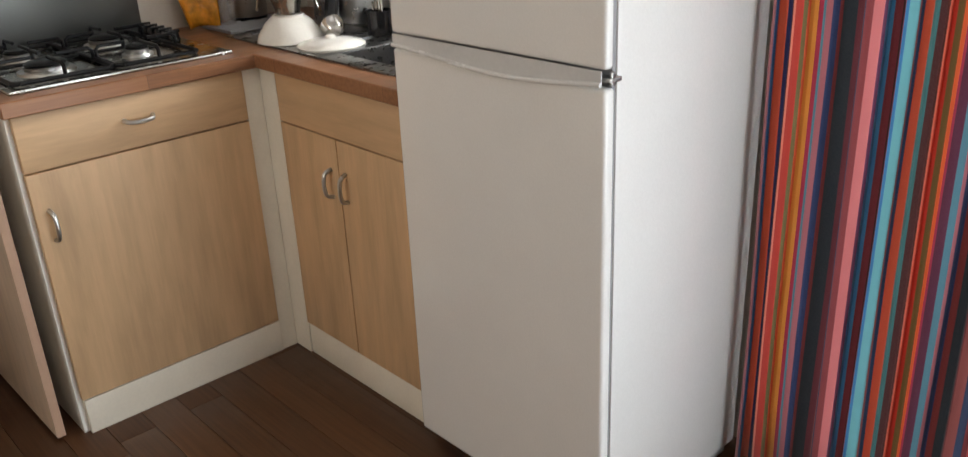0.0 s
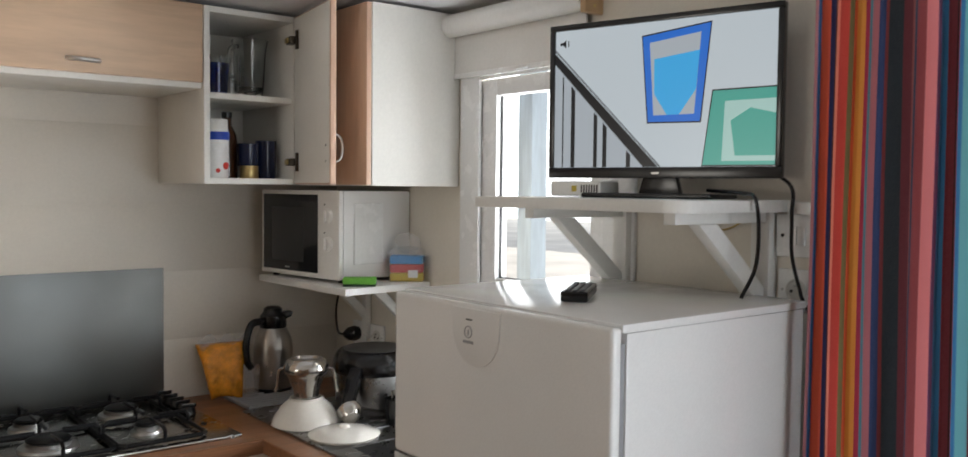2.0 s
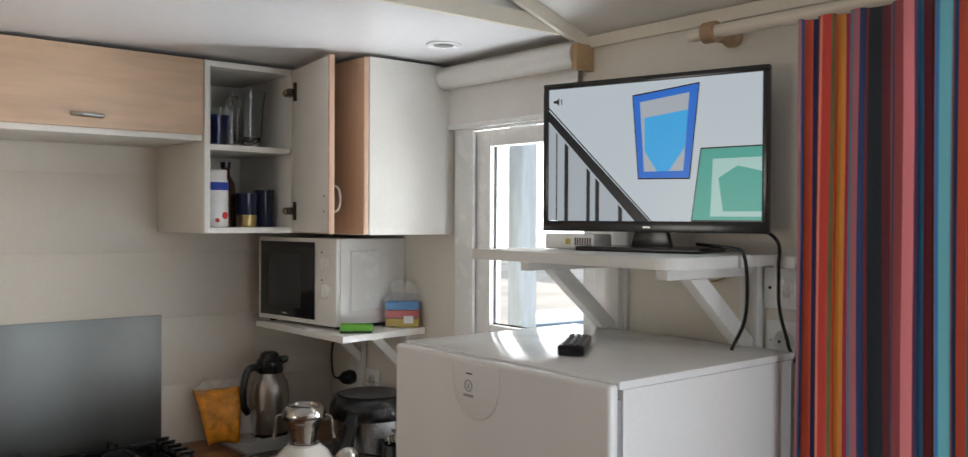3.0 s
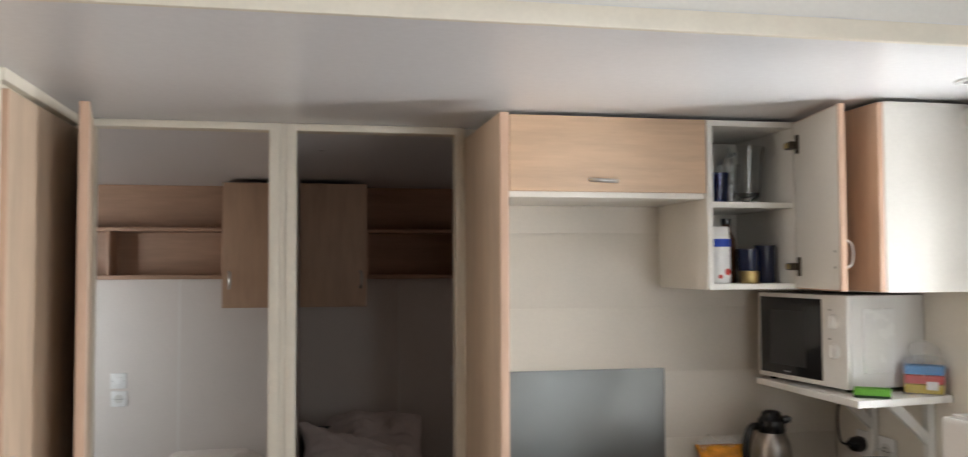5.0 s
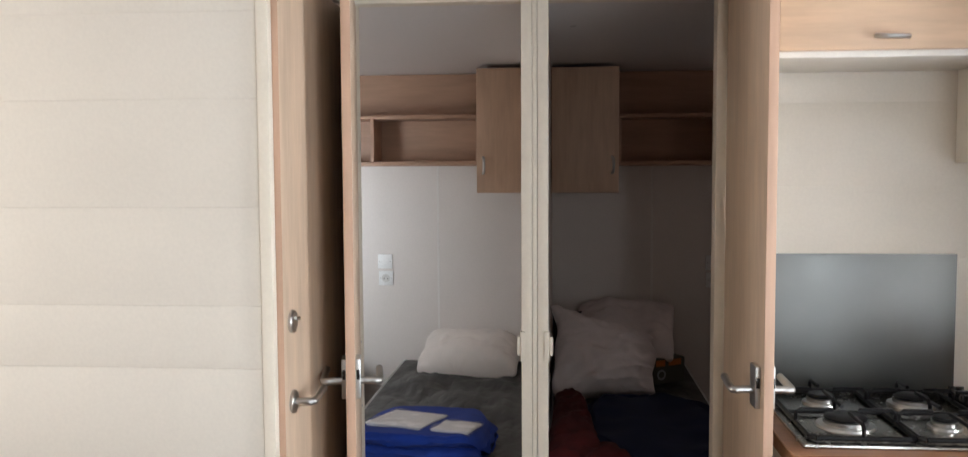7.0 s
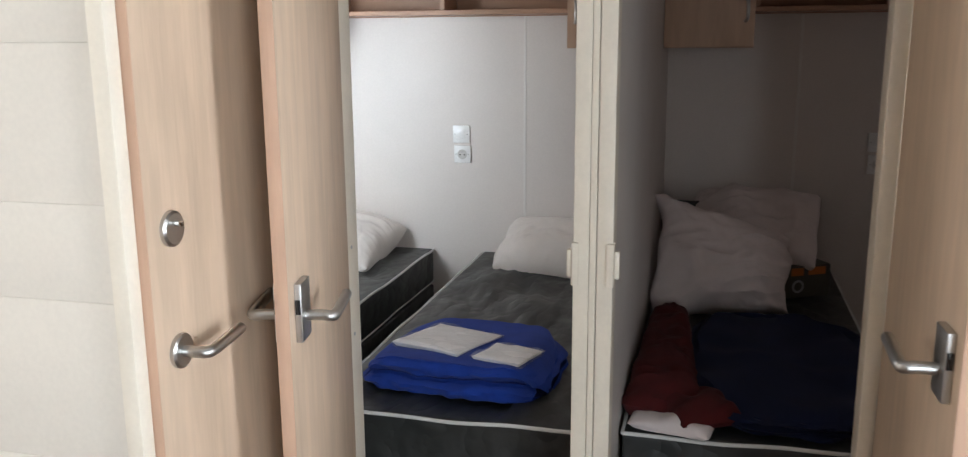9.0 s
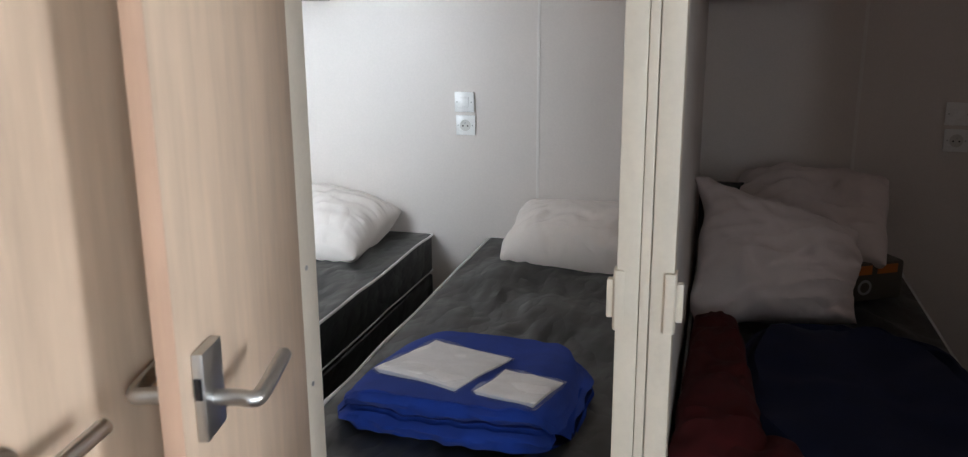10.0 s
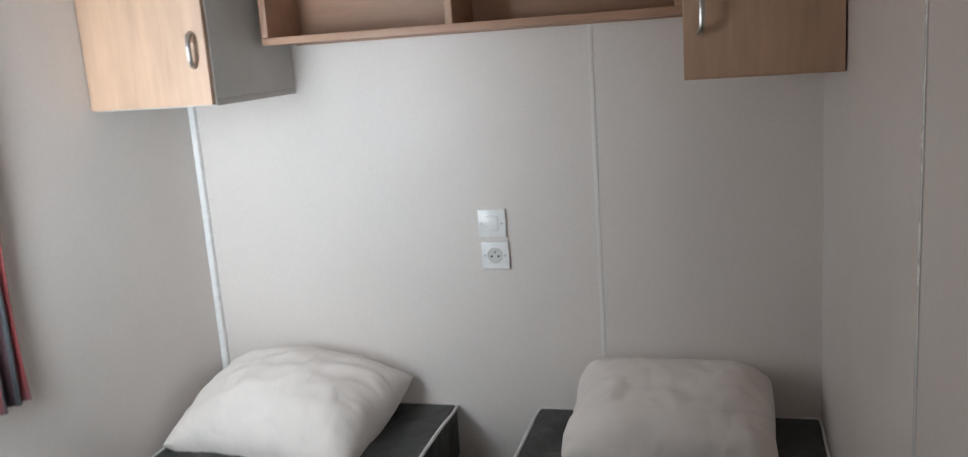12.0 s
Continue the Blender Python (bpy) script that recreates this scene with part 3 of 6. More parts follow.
part("cover_strip", slab((-0.0130, -0.0055, 0), (-0.0005, 0.0, HEAD + 0.0195), 0.001), M_TRIM, frame_2)
for fr, x, s in ((frame_1, O1[1], -1), (frame_2, O2[0], 1)):
    keep = part("strike_plate", prism([(x + s * 0.004, -0.006), (x + s * 0.004, 0.014), (x - s * 0.004, 0.016), (x - s * 0.012, -0.012), (x + s * 0.001, -0.012)], 0.99, 1.075, "z", 0.0015), M_TRIM, fr, "cream plastic strike keep")
    part("lip", slab((x + s * 0.0035, -0.004, 1.005), (x + s * 0.013, 0.012, 1.06), 0.003), M_TRIM, keep)
for z in (1.035, 0.845):
    part("screw", moved(lathe([(0, 0.001), (0.004, 0.001), (0.004, -0.002)], seg=12), pose(O1[0] + 0.0002, 0.02, z, 0, 90, 0)), M_SATIN, frame_1)


def lever(parent, x, y, z, side, long_way, plate=True, name="lever_handle"):
    """A bent round lever on one face of a leaf; side is the way out of the face, long_way the way of the grip, in local x."""
    h = part(name, tube([(x, y, z), (x, y + side * 0.028, z), (x, y + side * 0.042, z - 0.001), (x + long_way * 0.014, y + side * 0.048, z), (x + long_way * 0.105, y + side * 0.046, z + 0.006)], 0.0092, 14, 5), M_SATIN, parent, "satin metal lever")
    return h


def door_leaf(name, place, turn, length, label, lock, thick=0.022):
    """A thin bedroom leaf in its own axes: hinge at the origin, free edge along +x."""
    d = tagged(thing(name, place, label, "door", "bedroom doors", turn), kind="structure")
    part("panel", slab((0.002, 0.0005, 0.012), (length - 0.0015, thick - 0.0005, 1.995), 0.001), M_WOODD, d)
    part("edge_band", slab((length - 0.001, 0.0, 0.012), (length + 0.001, thick, 1.995), 0.0006), M_EDGE, d, "pinkish wood edge band")
    for side, y0 in ((-1, 0.0), (1, thick)):
        plate = part("lock_plate", boxes(((length - 0.088, min(y0, y0 + side * 0.012), lock - 0.058), (length - 0.032, max(y0, y0 + side * 0.012), lock + 0.040)), bevel=0.002), M_SATIN, d, "satin metal lock box")
        part("latch", boxes(((length - 0.0318, min(y0 + side * 0.002, y0 + side * 0.010), lock - 0.010), (length - 0.0295, max(y0 + side * 0.002, y0 + side * 0.010), lock + 0.014)), bevel=0.0005), M_BLACK, plate, "black latch end")
        lever(d, length - 0.060, y0 + side * 0.010, lock - 0.019, side, -1)
    for z in (0.25, 1.0, 1.75):
        part("hinge", moved(lathe([(0, -0.03), (0.006, -0.03), (0.006, 0.03), (0, 0.03)], seg=12), pose(-0.004, thick / 2, z)), M_SATIN, d)
    return d


# Both leaves stand open into the kitchen.
door_leaf("door_1", (-0.533, -0.012, 0), math.degrees(math.atan2(-0.445, 0.089)), 0.455, "pale oak bedroom door standing open into the kitchen", 1.040)
door_leaf("door_2", (0.520, -0.010, 0), math.degrees(math.atan2(-0.491, 0.008)), 0.470, "pale oak bedroom door standing open beside the hob", 1.040)

# Closed bathroom door in the side wall.
bath = tagged(thing("door_3", (BATH_X, -0.35, 0), "closed pale oak bathroom door with thumb-turn lock", "door"), kind="structure")
part("panel", slab((BATH_X - 0.0195, -0.632, 0.012), (BATH_X + 0.008, -0.065, 1.985), 0.001), M_WOODD, bath)
part("edge_band", slab((BATH_X - 0.0195, -0.6355, 0.012), (BATH_X + 0.0085, -0.6325, 1.985), 0.0008), M_EDGE, bath, "pinkish wood edge band")
part("jamb", slab((BATH_X - 0.0195, -0.060, 0.0), (BATH_X + 0.006, -0.008, CEIL - 0.03), 0.002), M_TRIM, bath)
rosette = lathe([(0, 0.0), (0.026, 0.0), (0.026, 0.006), (0.022, 0.009), (0, 0.009)], seg=32)
part("lever_rosette", moved(rosette.copy(), pose(BATH_X + 0.008, -0.578, 1.015, 0, 90, 0)), M_SATIN, bath)
thumb = part("thumb_turn", moved(rosette, pose(BATH_X + 0.008, -0.578, 1.198, 0, 90, 0)), M_SATIN, bath, "round satin thumb-turn")
part("turn_piece", slab((BATH_X + 0.016, -0.582, 1.202), (BATH_X + 0.030, -0.574, 1.210), 0.003), M_CHROME, thumb)
part("lever_handle", tube([(BATH_X + 0.012, -0.578, 1.015), (BATH_X + 0.040, -0.578, 1.015), (BATH_X + 0.052, -0.574, 1.015), (BATH_X + 0.056, -0.560, 1.016), (BATH_X + 0.054, -0.482, 1.023)], 0.0088, 14, 5), M_SATIN, bath, "satin metal lever")

# Bedroom walls.
structure("wall_bedroom_north", slab((-1.80, NORTH, 0), (EAST + 0.06, NORTH + 0.05, CEIL), 0), M_WALLB, "pale bedroom wall panels with thin upright joints")
structure("wall_partition", slab((-0.030, 0.056, 0), (0.016, NORTH, CEIL), 0), M_WALLB, "thin partition between the bedrooms")
BW = (0.65, 1.16, 0.90, 1.72)
structure("wall_bedroom_west", boxes(
    ((-1.80, 0.05, 0), (-1.73, BW[0], CEIL)), ((-1.80, BW[1], 0), (-1.73, NORTH, CEIL)),
    ((-1.80, BW[0], 0), (-1.73, BW[1], BW[2])), ((-1.80, BW[0], BW[3]), (-1.73, BW[1], CEIL))), M_WALLB, "pale bedroom wall with a window")
for name, lo, hi in (("trim_corner_strip", (-1.7285, NORTH - 0.018, 0), (-1.712, NORTH - 0.001, CEIL - 0.001)),
                     ("trim_wall_joint", (-0.584, NORTH - 0.0018, 0), (-0.573, NORTH - 0.0002, 1.56)),
                     ("trim_partition_joint", (-0.0318, 0.972, 0), (-0.0302, 0.984, CEIL - 0.001)),
                     ("trim_joint_second", (0.52, NORTH - 0.0018, 0), (0.532, NORTH - 0.0002, 1.56))):
    structure(name, slab(lo, hi, 0.0004), M_PVC if "corner" in name or "partition" in name else M_JOINT)

# Bedroom window and its curtain.
window_2 = tagged(thing("window_2", (-1.73, 0.6, BW[2]), "white framed bedroom window", "window"), kind="structure")
for lo, hi in (((-1.79, BW[0], BW[2]), (-1.735, BW[1], BW[2] + 0.05)), ((-1.79, BW[0], BW[3] - 0.05), (-1.735, BW[1], BW[3])),
               ((-1.79, BW[0], BW[2] + 0.051), (-1.735, BW[0] + 0.05, BW[3] - 0.051)), ((-1.79, BW[1] - 0.05, BW[2] + 0.051), (-1.735, BW[1], BW[3] - 0.051))):
    part("window_frame", slab(lo, hi, 0.004), M_PVC, window_2)


def cloth(x, y0, y1, z0, z1, fold, waves, seed, lean=0.0, ratio=1.5, rows=10, per=14):
    """A hung cloth along y with uneven folds; u runs along the cloth's width in metres."""
    bm = bmesh.new()
    uv = bm.loops.layers.uv.new("UVMap")
    rng = random.Random(seed)
    n = waves * per
    phase, amp = [], []
    for _ in range(waves + 1):
        phase.append(rng.uniform(-0.25, 0.25))
        amp.append(rng.uniform(0.55, 1.25))
    grid, length = [], [0.0]
    for i in range(n + 1):
        s = i / n
        w = s * waves
        k = min(int(w), waves - 1)
        f = w - k
        a = amp[k] * (1 - f) + amp[k + 1] * f
        q = w + phase[k] * (1 - f) + phase[k + 1] * f
        col = []
        for j in range(rows + 1):
            h = j / rows
            spread = 1 + 0.10 * (1 - h)
            sway = 0.012 * noise.noise(Vector((s * 9, h * 2.2, seed)))
            px = x + fold * a * (0.75 + 0.25 * (1 - h)) * math.sin(2 * math.pi * q) + sway
            py = y0 + (y1 - y0) * s + 0.35 * fold * math.sin(4 * math.pi * q) * a + lean * (1 - h) * s + 0.004 * noise.noise(Vector((s * 20, h * 3, 2)))
            col.append(bm.verts.new((px, py, z0 + (z1 - z0) * h)))
        if grid:
            length.append(length[-1] + (col[5].co - grid[-1][5].co).length)
        grid.append(col)
    for i in range(n):
        for j in range(rows):
            face = bm.faces.new((grid[i][j], grid[i + 1][j], grid[i + 1][j + 1], grid[i][j + 1]))
            for loop, (a, b) in zip(face.loops, ((i, j), (i + 1, j), (i + 1, j + 1), (i, j + 1))):
                loop[uv].uv = (abs(y1 - y0) * a / n * 0.85 + 0.15 * length[a] * abs(y1 - y0) / length[-1], b / rows)
    return bm


bed_curtain = solo("window_curtain", cloth(-1.675, 1.10, 1.255, 0.868, 1.80, 0.016, 4, 5), M_CURTAINB, "dark red and black striped short curtain", "curtain")
bed_curtain.modifiers.new("cloth", "SOLIDIFY").thickness = 0.002

# Unseen cloth added across the dark bedroom opening to block the sun.
drawn = solo("window_curtain", cloth(1.732, 0.76, 1.34, 0.90, 1.76, 0.007, 9, 8, per=8), M_CURTAINB, "unseen dark striped cloth keeping sun out of the added opening", "curtain")
drawn.modifiers.new("cloth", "SOLIDIFY").thickness = 0.002
# Unseen slab added to keep direct sun out of the kitchen window.
structure("sun_block", slab((EAST + 0.061, SOUTH - 0.3, CEIL + 0.02), (EAST + 0.62, NORTH + 0.3, CEIL + 0.08), 0), M_CEILV, "unseen white slab shading the window side from the sun")

# Kitchen window.
window_1 = tagged(thing("window_1", (EAST, -0.95, WIN[2]), "white framed kitchen window", "window"), kind="structure")
for lo, hi in (((EAST - 0.012, -0.745, 1.0), (EAST - 0.001, -0.665, 1.90)), ((EAST - 0.012, -1.30, 1.0), (EAST - 0.001, -1.205, 1.90)),
               ((EAST - 0.012, -1.205, 1.835), (EAST - 0.001, -0.745, 1.90))):
    part("window_frame", slab(lo, hi, 0.003), M_PVC, window_1)
for lo, hi in (((EAST + 0.004, -0.80, 1.04), (EAST + 0.045, -0.705, 1.835)), ((EAST + 0.004, -1.232, 1.04), (EAST + 0.045, -1.15, 1.835)),
               ((EAST + 0.004, -1.15, 1.79), (EAST + 0.045, -0.80, 1.835)), ((EAST + 0.004, -1.15, 1.25), (EAST + 0.045, -0.80, 1.305))):
    part("sash", slab(lo, hi, 0.004), M_PVC, window_1)
part("gasket", boxes(((EAST + 0.02, -0.8035, 1.305), (EAST + 0.026, -0.8005, 1.79)), ((EAST + 0.02, -1.1495, 1.305), (EAST + 0.026, -1.1465, 1.79)), ((EAST + 0.02, -1.1465, 1.3055), (EAST + 0.026, -0.8035, 1.3085))), M_DARK, window_1, "black glazing gasket")
pane = part("pane", slab((EAST + 0.028, -1.148, 1.307), (EAST + 0.032, -0.802, 1.788), 0), M_GLASS, window_1)
pane.visible_shadow = False

# What stands outside the kitchen window.
post = thing("terrace_post", (3.0, 0.44, -0.6), "weathered grey terrace roof post", "post")
part("shaft", slab((2.952, 0.392, -0.6), (3.048, 0.488, 2.6), 0.006), wood("weathered_post", (0.52, 0.60, 0.66), contrast=0.3), post)
part("foot", slab((2.93, 0.37, -0.6), (3.07, 0.51, -0.52), 0.004), M_SATIN, post)


def parked_car(place, turn):
    car = thing("parked_car", place, "pale blue parked car on the gravel outside", "car", "", turn)
    paint = plain("pale_blue_car_paint", (0.45, 0.60, 0.72), 0.2)
    dark = plain("tinted_car_glass", (0.05, 0.07, 0.09), 0.08)
    body = prism([(-2.0, 0.35), (-2.05, 0.75), (-1.85, 0.92), (-0.95, 1.0), (-0.35, 1.42), (1.05, 1.44), (1.75, 1.0), (2.0, 0.92), (2.02, 0.4), (1.8, 0.28), (-1.8, 0.28)], -0.8, 0.8, "y", 0.05)
    part("body", body, paint, car)
    for s in (-1, 1):
        part("side_window", prism([(-0.75, 1.0), (-0.3, 1.35), (1.0, 1.36), (1.45, 1.0)], *sorted((s * 0.795, s * 0.808)), "y"), dark, car)
        for x in (-1.3, 1.3):
            w = part("wheel", moved(lathe([(0, -0.09), (0.2, -0.09), (0.31, -0.08), (0.32, 0), (0.31, 0.08), (0.2, 0.09), (0, 0.09)], seg=28), pose(x, s * 0.74, 0.32, 90, 0, 0)), M_BLACK, car)
            part("rim", moved(lathe([(0, -0.01), (0.19, -0.01), (0.19, 0.01), (0, 0.02)], seg=20), pose(x, s * 0.84, 0.32, -90 * s, 0, 0)), M_SATIN, w)
    part("windscreen", prism([(-0.98, 1.0), (-0.93, 1.03), (-0.37, 1.41), (-0.40, 1.37)], -0.68, 0.68, "y"), dark, car)


# Glowing sheet for the overexposed distance; its strength also lights the kitchen.
structure("backdrop", slab((42, -70, -0.6), (42.5, 90, 30), 0), glow("glowing_distance_sheet", (0.95, 0.98, 1.0), 4.5), "glowing sheet standing in for the bright distance")
parked_car((9.46, 4.5, -0.6), -43)


# ---- kitchen ----
def cab_handle(parent, a, b, out):
    part("handle", arch_handle(a, b, out, 0.0056), M_SATIN, parent, "bowed satin metal handle")


base = thing("base_cabinet", (0.89, -0.25, 0), "light oak base cabinet with drawer under the hob", "cabinet", "kitchen units")
panels(base, M_WHITE, ("side_panel", (0.592, -0.489, 0.0), (0.608, 0.028, 0.8615)), ("side_panel", (1.168, -0.489, 0.0), (1.184, 0.028, 0.8615)), ("bottom_panel", (0.6085, -0.486, 0.105), (1.1675, 0.010, 0.122)), ("back_panel", (0.6085, 0.0105, 0.105), (1.1675, 0.028, 0.8615)))
drawer = part("drawer", slab((0.602, -0.510, 0.724), (1.182, -0.491, 0.858), 0.0025), M_WOODKX, base)
cab_handle(drawer, (0.850, -0.510, 0.797), (0.924, -0.510, 0.797), (0, -0.024, -0.004))
door = part("door", slab((0.602, -0.510, 0.104), (1.182, -0.491, 0.720), 0.0025), M_WOODK, base)
cab_handle(door, (0.634, -0.510, 0.626), (0.634, -0.510, 0.548), (0.004, -0.024, 0))
part("plinth", slab((0.606, -0.507, 0.0), (1.184, -0.4895, 0.100), 0.002), M_TRIM, base, "cream plinth board")

filler = thing("corner_filler", (1.22, -0.48, 0), "cream corner filler between the two units", "corner filler")
part("front_board", slab((1.1845, -0.504, 0.0), (1.236, -0.488, 0.8615), 0.002), M_TRIM, filler)
part("side_board", slab((1.2365, -0.580, 0.0), (1.252, -0.488, 0.8615), 0.002), M_TRIM, filler)

sinkcab = thing("sink_cabinet", (1.45, -0.9, 0), "light oak sink cabinet with two doors", "cabinet", "kitchen units")
panels(sinkcab, M_WHITE, ("side_panel", (1.257, -1.160, 0.0), (1.735, -1.144, 0.74)), ("side_panel", (1.257, -0.597, 0.0), (1.735, -0.5815, 0.74)), ("bottom_panel", (1.257, -1.1435, 0.105), (1.735, -0.5975, 0.122)))
part("drawer", slab((1.236, -1.162, 0.724), (1.255, -0.582, 0.858), 0.0025), wood("light_oak_sink_front", (0.60, 0.395, 0.225), "y"), sinkcab)
for lo, hi, hy in (((1.236, -0.8385, 0.104), (1.255, -0.582, 0.720), -0.808), ((1.236, -1.162, 0.104), (1.255, -0.8425, 0.720), -0.871)):
    leaf = part("door", slab(lo, hi, 0.0025), M_WOODK, sinkcab)
    cab_handle(leaf, (1.236, hy, 0.636), (1.236, hy, 0.560), (-0.024, 0.004 if hy > -0.84 else -0.004, 0))
part("plinth", slab((1.242, -1.162, 0.0), (1.2565, -0.582, 0.100), 0.002), M_TRIM, sinkcab, "cream plinth board")

# L-shaped worktop with a hole for the sink bowl.
BX, BY = (1.345, 1.665), (-1.10, -0.735)
wt = solo("worktop", cells((0.582, 1.213, BX[0], BX[1], 1.742), (-1.164, BY[0], BY[1], -0.530, 0.030), {(0, 3), (1, 3), (2, 3), (3, 3), (1, 2), (2, 2), (3, 2), (1, 1), (3, 1), (1, 0), (2, 0), (3, 0)}, 0.862, 0.900), M_TOP, "dark butcher-block laminate worktop round the corner", "worktop")
bev = wt.modifiers.new("edge", "BEVEL")
bev.width, bev.segments = 0.003, 2

# Inset steel sink with a ribbed drainer.
sink = thing("kitchen_sink", (1.5, -0.75, 0.9), "stainless steel sink with drainer set into the worktop", "sink")
sk = boxes(((1.285, BY[1], 0.9005), (1.70, -0.245, 0.905)), ((1.285, -1.15, 0.9005), (BX[0] + 0.002, BY[1], 0.905)), ((BX[1] - 0.002, -1.15, 0.9005), (1.70, BY[1], 0.905)), ((BX[0] + 0.002, -1.15, 0.9005), (BX[1] - 0.002, BY[0], 0.905)), bevel=0.001)
part("rim", sk, M_STEEL, sink)
part("bowl", boxes(((BX[0] + 0.001, BY[0] + 0.001, 0.76), (BX[1] - 0.001, BY[1] - 0.001, 0.764)), ((BX[0] + 0.001, BY[0] + 0.001, 0.764), (BX[0] + 0.005, BY[1] - 0.001, 0.903)), ((BX[1] - 0.005, BY[0] + 0.001, 0.764), (BX[1] - 0.001, BY[1] - 0.001, 0.903)),
                   ((BX[0] + 0.005, BY[0] + 0.001, 0.764), (BX[1] - 0.005, BY[0] + 0.005, 0.903)), ((BX[0] + 0.005, BY[1] - 0.005, 0.764), (BX[1] - 0.005, BY[1] - 0.001, 0.903))), M_STEEL, sink)
for i in range(7):
    y = -0.30 - i * 0.055
    part("drain_rib", tube([(1.34, y, 0.905), (1.66, y, 0.905)], 0.004, 8, 1), M_STEEL, sink)
part("overflow", slab((BX[1] - 0.0075, -0.95, 0.862), (BX[1] - 0.0055, -0.88, 0.880), 0.0005), M_DARK, sink, "dark slotted overflow")
tap = part("tap", tube([(1.68, -0.72, 0.905), (1.68, -0.72, 1.06), (1.66, -0.75, 1.10), (1.60, -0.80, 1.10), (1.56, -0.83, 1.06)], 0.011, 12, 5), M_CHROME, sink, "chrome mixer spout")

# Gas hob.
hob = thing("gas_hob", (0.88, -0.25, 0.9), "four-burner steel gas hob with black pan supports", "hob")
part("plate", box(bmesh.new(), (0.618, -0.480, 0.9005), (1.180, 0.014, 0.910), 0.004), M_PLATE, hob)
burners = ((0.758, -0.321, 0.052), (0.758, -0.111, 0.036), (0.990, -0.111, 0.045), (0.990, -0.321, 0.030))
for x, y, r in burners:
    b = part("burner", lathe([(0, 0.910), (r * 1.35, 0.910), (r * 1.3, 0.916), (r, 0.918), (r, 0.927), (r * 0.85, 0.929), (0, 0.929)], (x, y, 0), 32), M_SATIN, hob)
    part("cap", lathe([(r * 0.95, 0.9295), (r * 0.97, 0.933), (r * 0.8, 0.938), (0, 0.939)], (x, y, 0), 32), M_IRON, b, "black enamel burner cap")
for x0, x1 in ((0.640, 0.876), (0.884, 1.098)):
    g = bmesh.new()
    cx = (x0 + x1) / 2
    low_z, top_z = 0.919, 0.950
    ya, yb = -0.456, -0.006
    ring = [(x0 + 0.014, ya), (x1 - 0.014, ya), (x1, ya + 0.014), (x1, yb - 0.014), (x1 - 0.014, yb), (x0 + 0.014, yb), (x0, yb - 0.014), (x0, ya + 0.014), (x0 + 0.014, ya)]
    tube([(x, y, low_z) for x, y in ring], 0.0060, 8, 1, g)
    tube([(x0, -0.231, low_z), (x1, -0.231, low_z)], 0.0050, 8, 1, g)
    for yc, y_front, y_back in ((-0.321, ya, -0.231), (-0.111, -0.231, yb)):
        for sx, sy in ((x0, yc), (x1, yc), (cx, y_front), (cx, y_back)):
            start = Vector((sx, sy, low_z))
            inward = (Vector((cx, yc, low_z)) - start).normalized()
            up = Vector((0, 0, top_z - low_z))
            end = Vector((cx, yc, top_z)) - inward * 0.030
            tube([start, start + up * 0.72, start + up + inward * 0.010, end], 0.0050, 8, 1, g)
    for x in (x0, x1):
        for y in (ya + 0.03, yb - 0.03):
            box(g, (x - 0.006, y - 0.006, 0.9105), (x + 0.006, y + 0.006, 0.917))
    part("pan_support", g, M_IRON, hob, "black cast pan support")
for i in range(5):
    y = -0.030 - i * 0.048
    k = part("knob", lathe([(0.017, 0.910), (0.019, 0.914), (0.016, 0.932), (0.014, 0.935), (0, 0.935)], (1.138, y, 0), 20), M_BLACK, hob)
    part("grip", slab((1.118, y - 0.004, 0.932), (1.158, y + 0.004, 0.942), 0.002), M_BLACK, k)
part("igniter", lathe([(0, 0.911), (0.008, 0.911), (0.008, 0.914), (0, 0.915)], (1.138, -0.33, 0), 16), M_BLACK, hob)

solo("splash_plate", slab((0.606, 0.0275, 0.906), (1.156, 0.0315, 1.298), 0.0008), M_SPLASH, "plain brushed steel splash plate behind the hob", "splashback")

# Wall cupboards.
flap = thing("wall_cabinet", (0.87, -0.15, 1.80), "light oak flap cabinet under the ceiling", "cabinet", "wall cupboards")
panels(flap, M_WHITE, ("bottom_panel", (0.585, -0.310, 1.800), (1.1425, 0.030, 1.816)), ("side_panel", (0.585, -0.305, 1.8165), (0.600, 0.030, 2.018)), ("side_panel", (1.1275, -0.305, 1.8165), (1.1425, 0.030, 2.018)), ("top_panel", (0.6005, -0.305, 2.003), (1.127, 0.030, 2.018)))
fl = part("door", slab((0.587, -0.324, 1.815), (1.141, -0.307, 2.018), 0.002), M_WOODX, flap)
cab_handle(fl, (0.808, -0.324, 1.847), (0.882, -0.324, 1.845), (0, -0.024, -0.003))

opened = thing("open_cabinet", (1.28, -0.15, 1.55), "white wall cabinet with its oak door standing open", "cabinet", "wall cupboards")
panels(opened, M_WHITE, ("side_panel", (1.144, -0.324, 1.549), (1.160, 0.030, 2.018)), ("side_panel", (1.402, -0.324, 1.549), (1.418, 0.030, 2.018)), ("bottom_panel", (1.1605, -0.322, 1.549), (1.4015, 0.030, 1.565)), ("top_panel", (1.1605, -0.322, 2.002), (1.4015, 0.030, 2.018)), ("back_panel", (1.1605, 0.016, 1.5655), (1.4015, 0.030, 2.0015)))
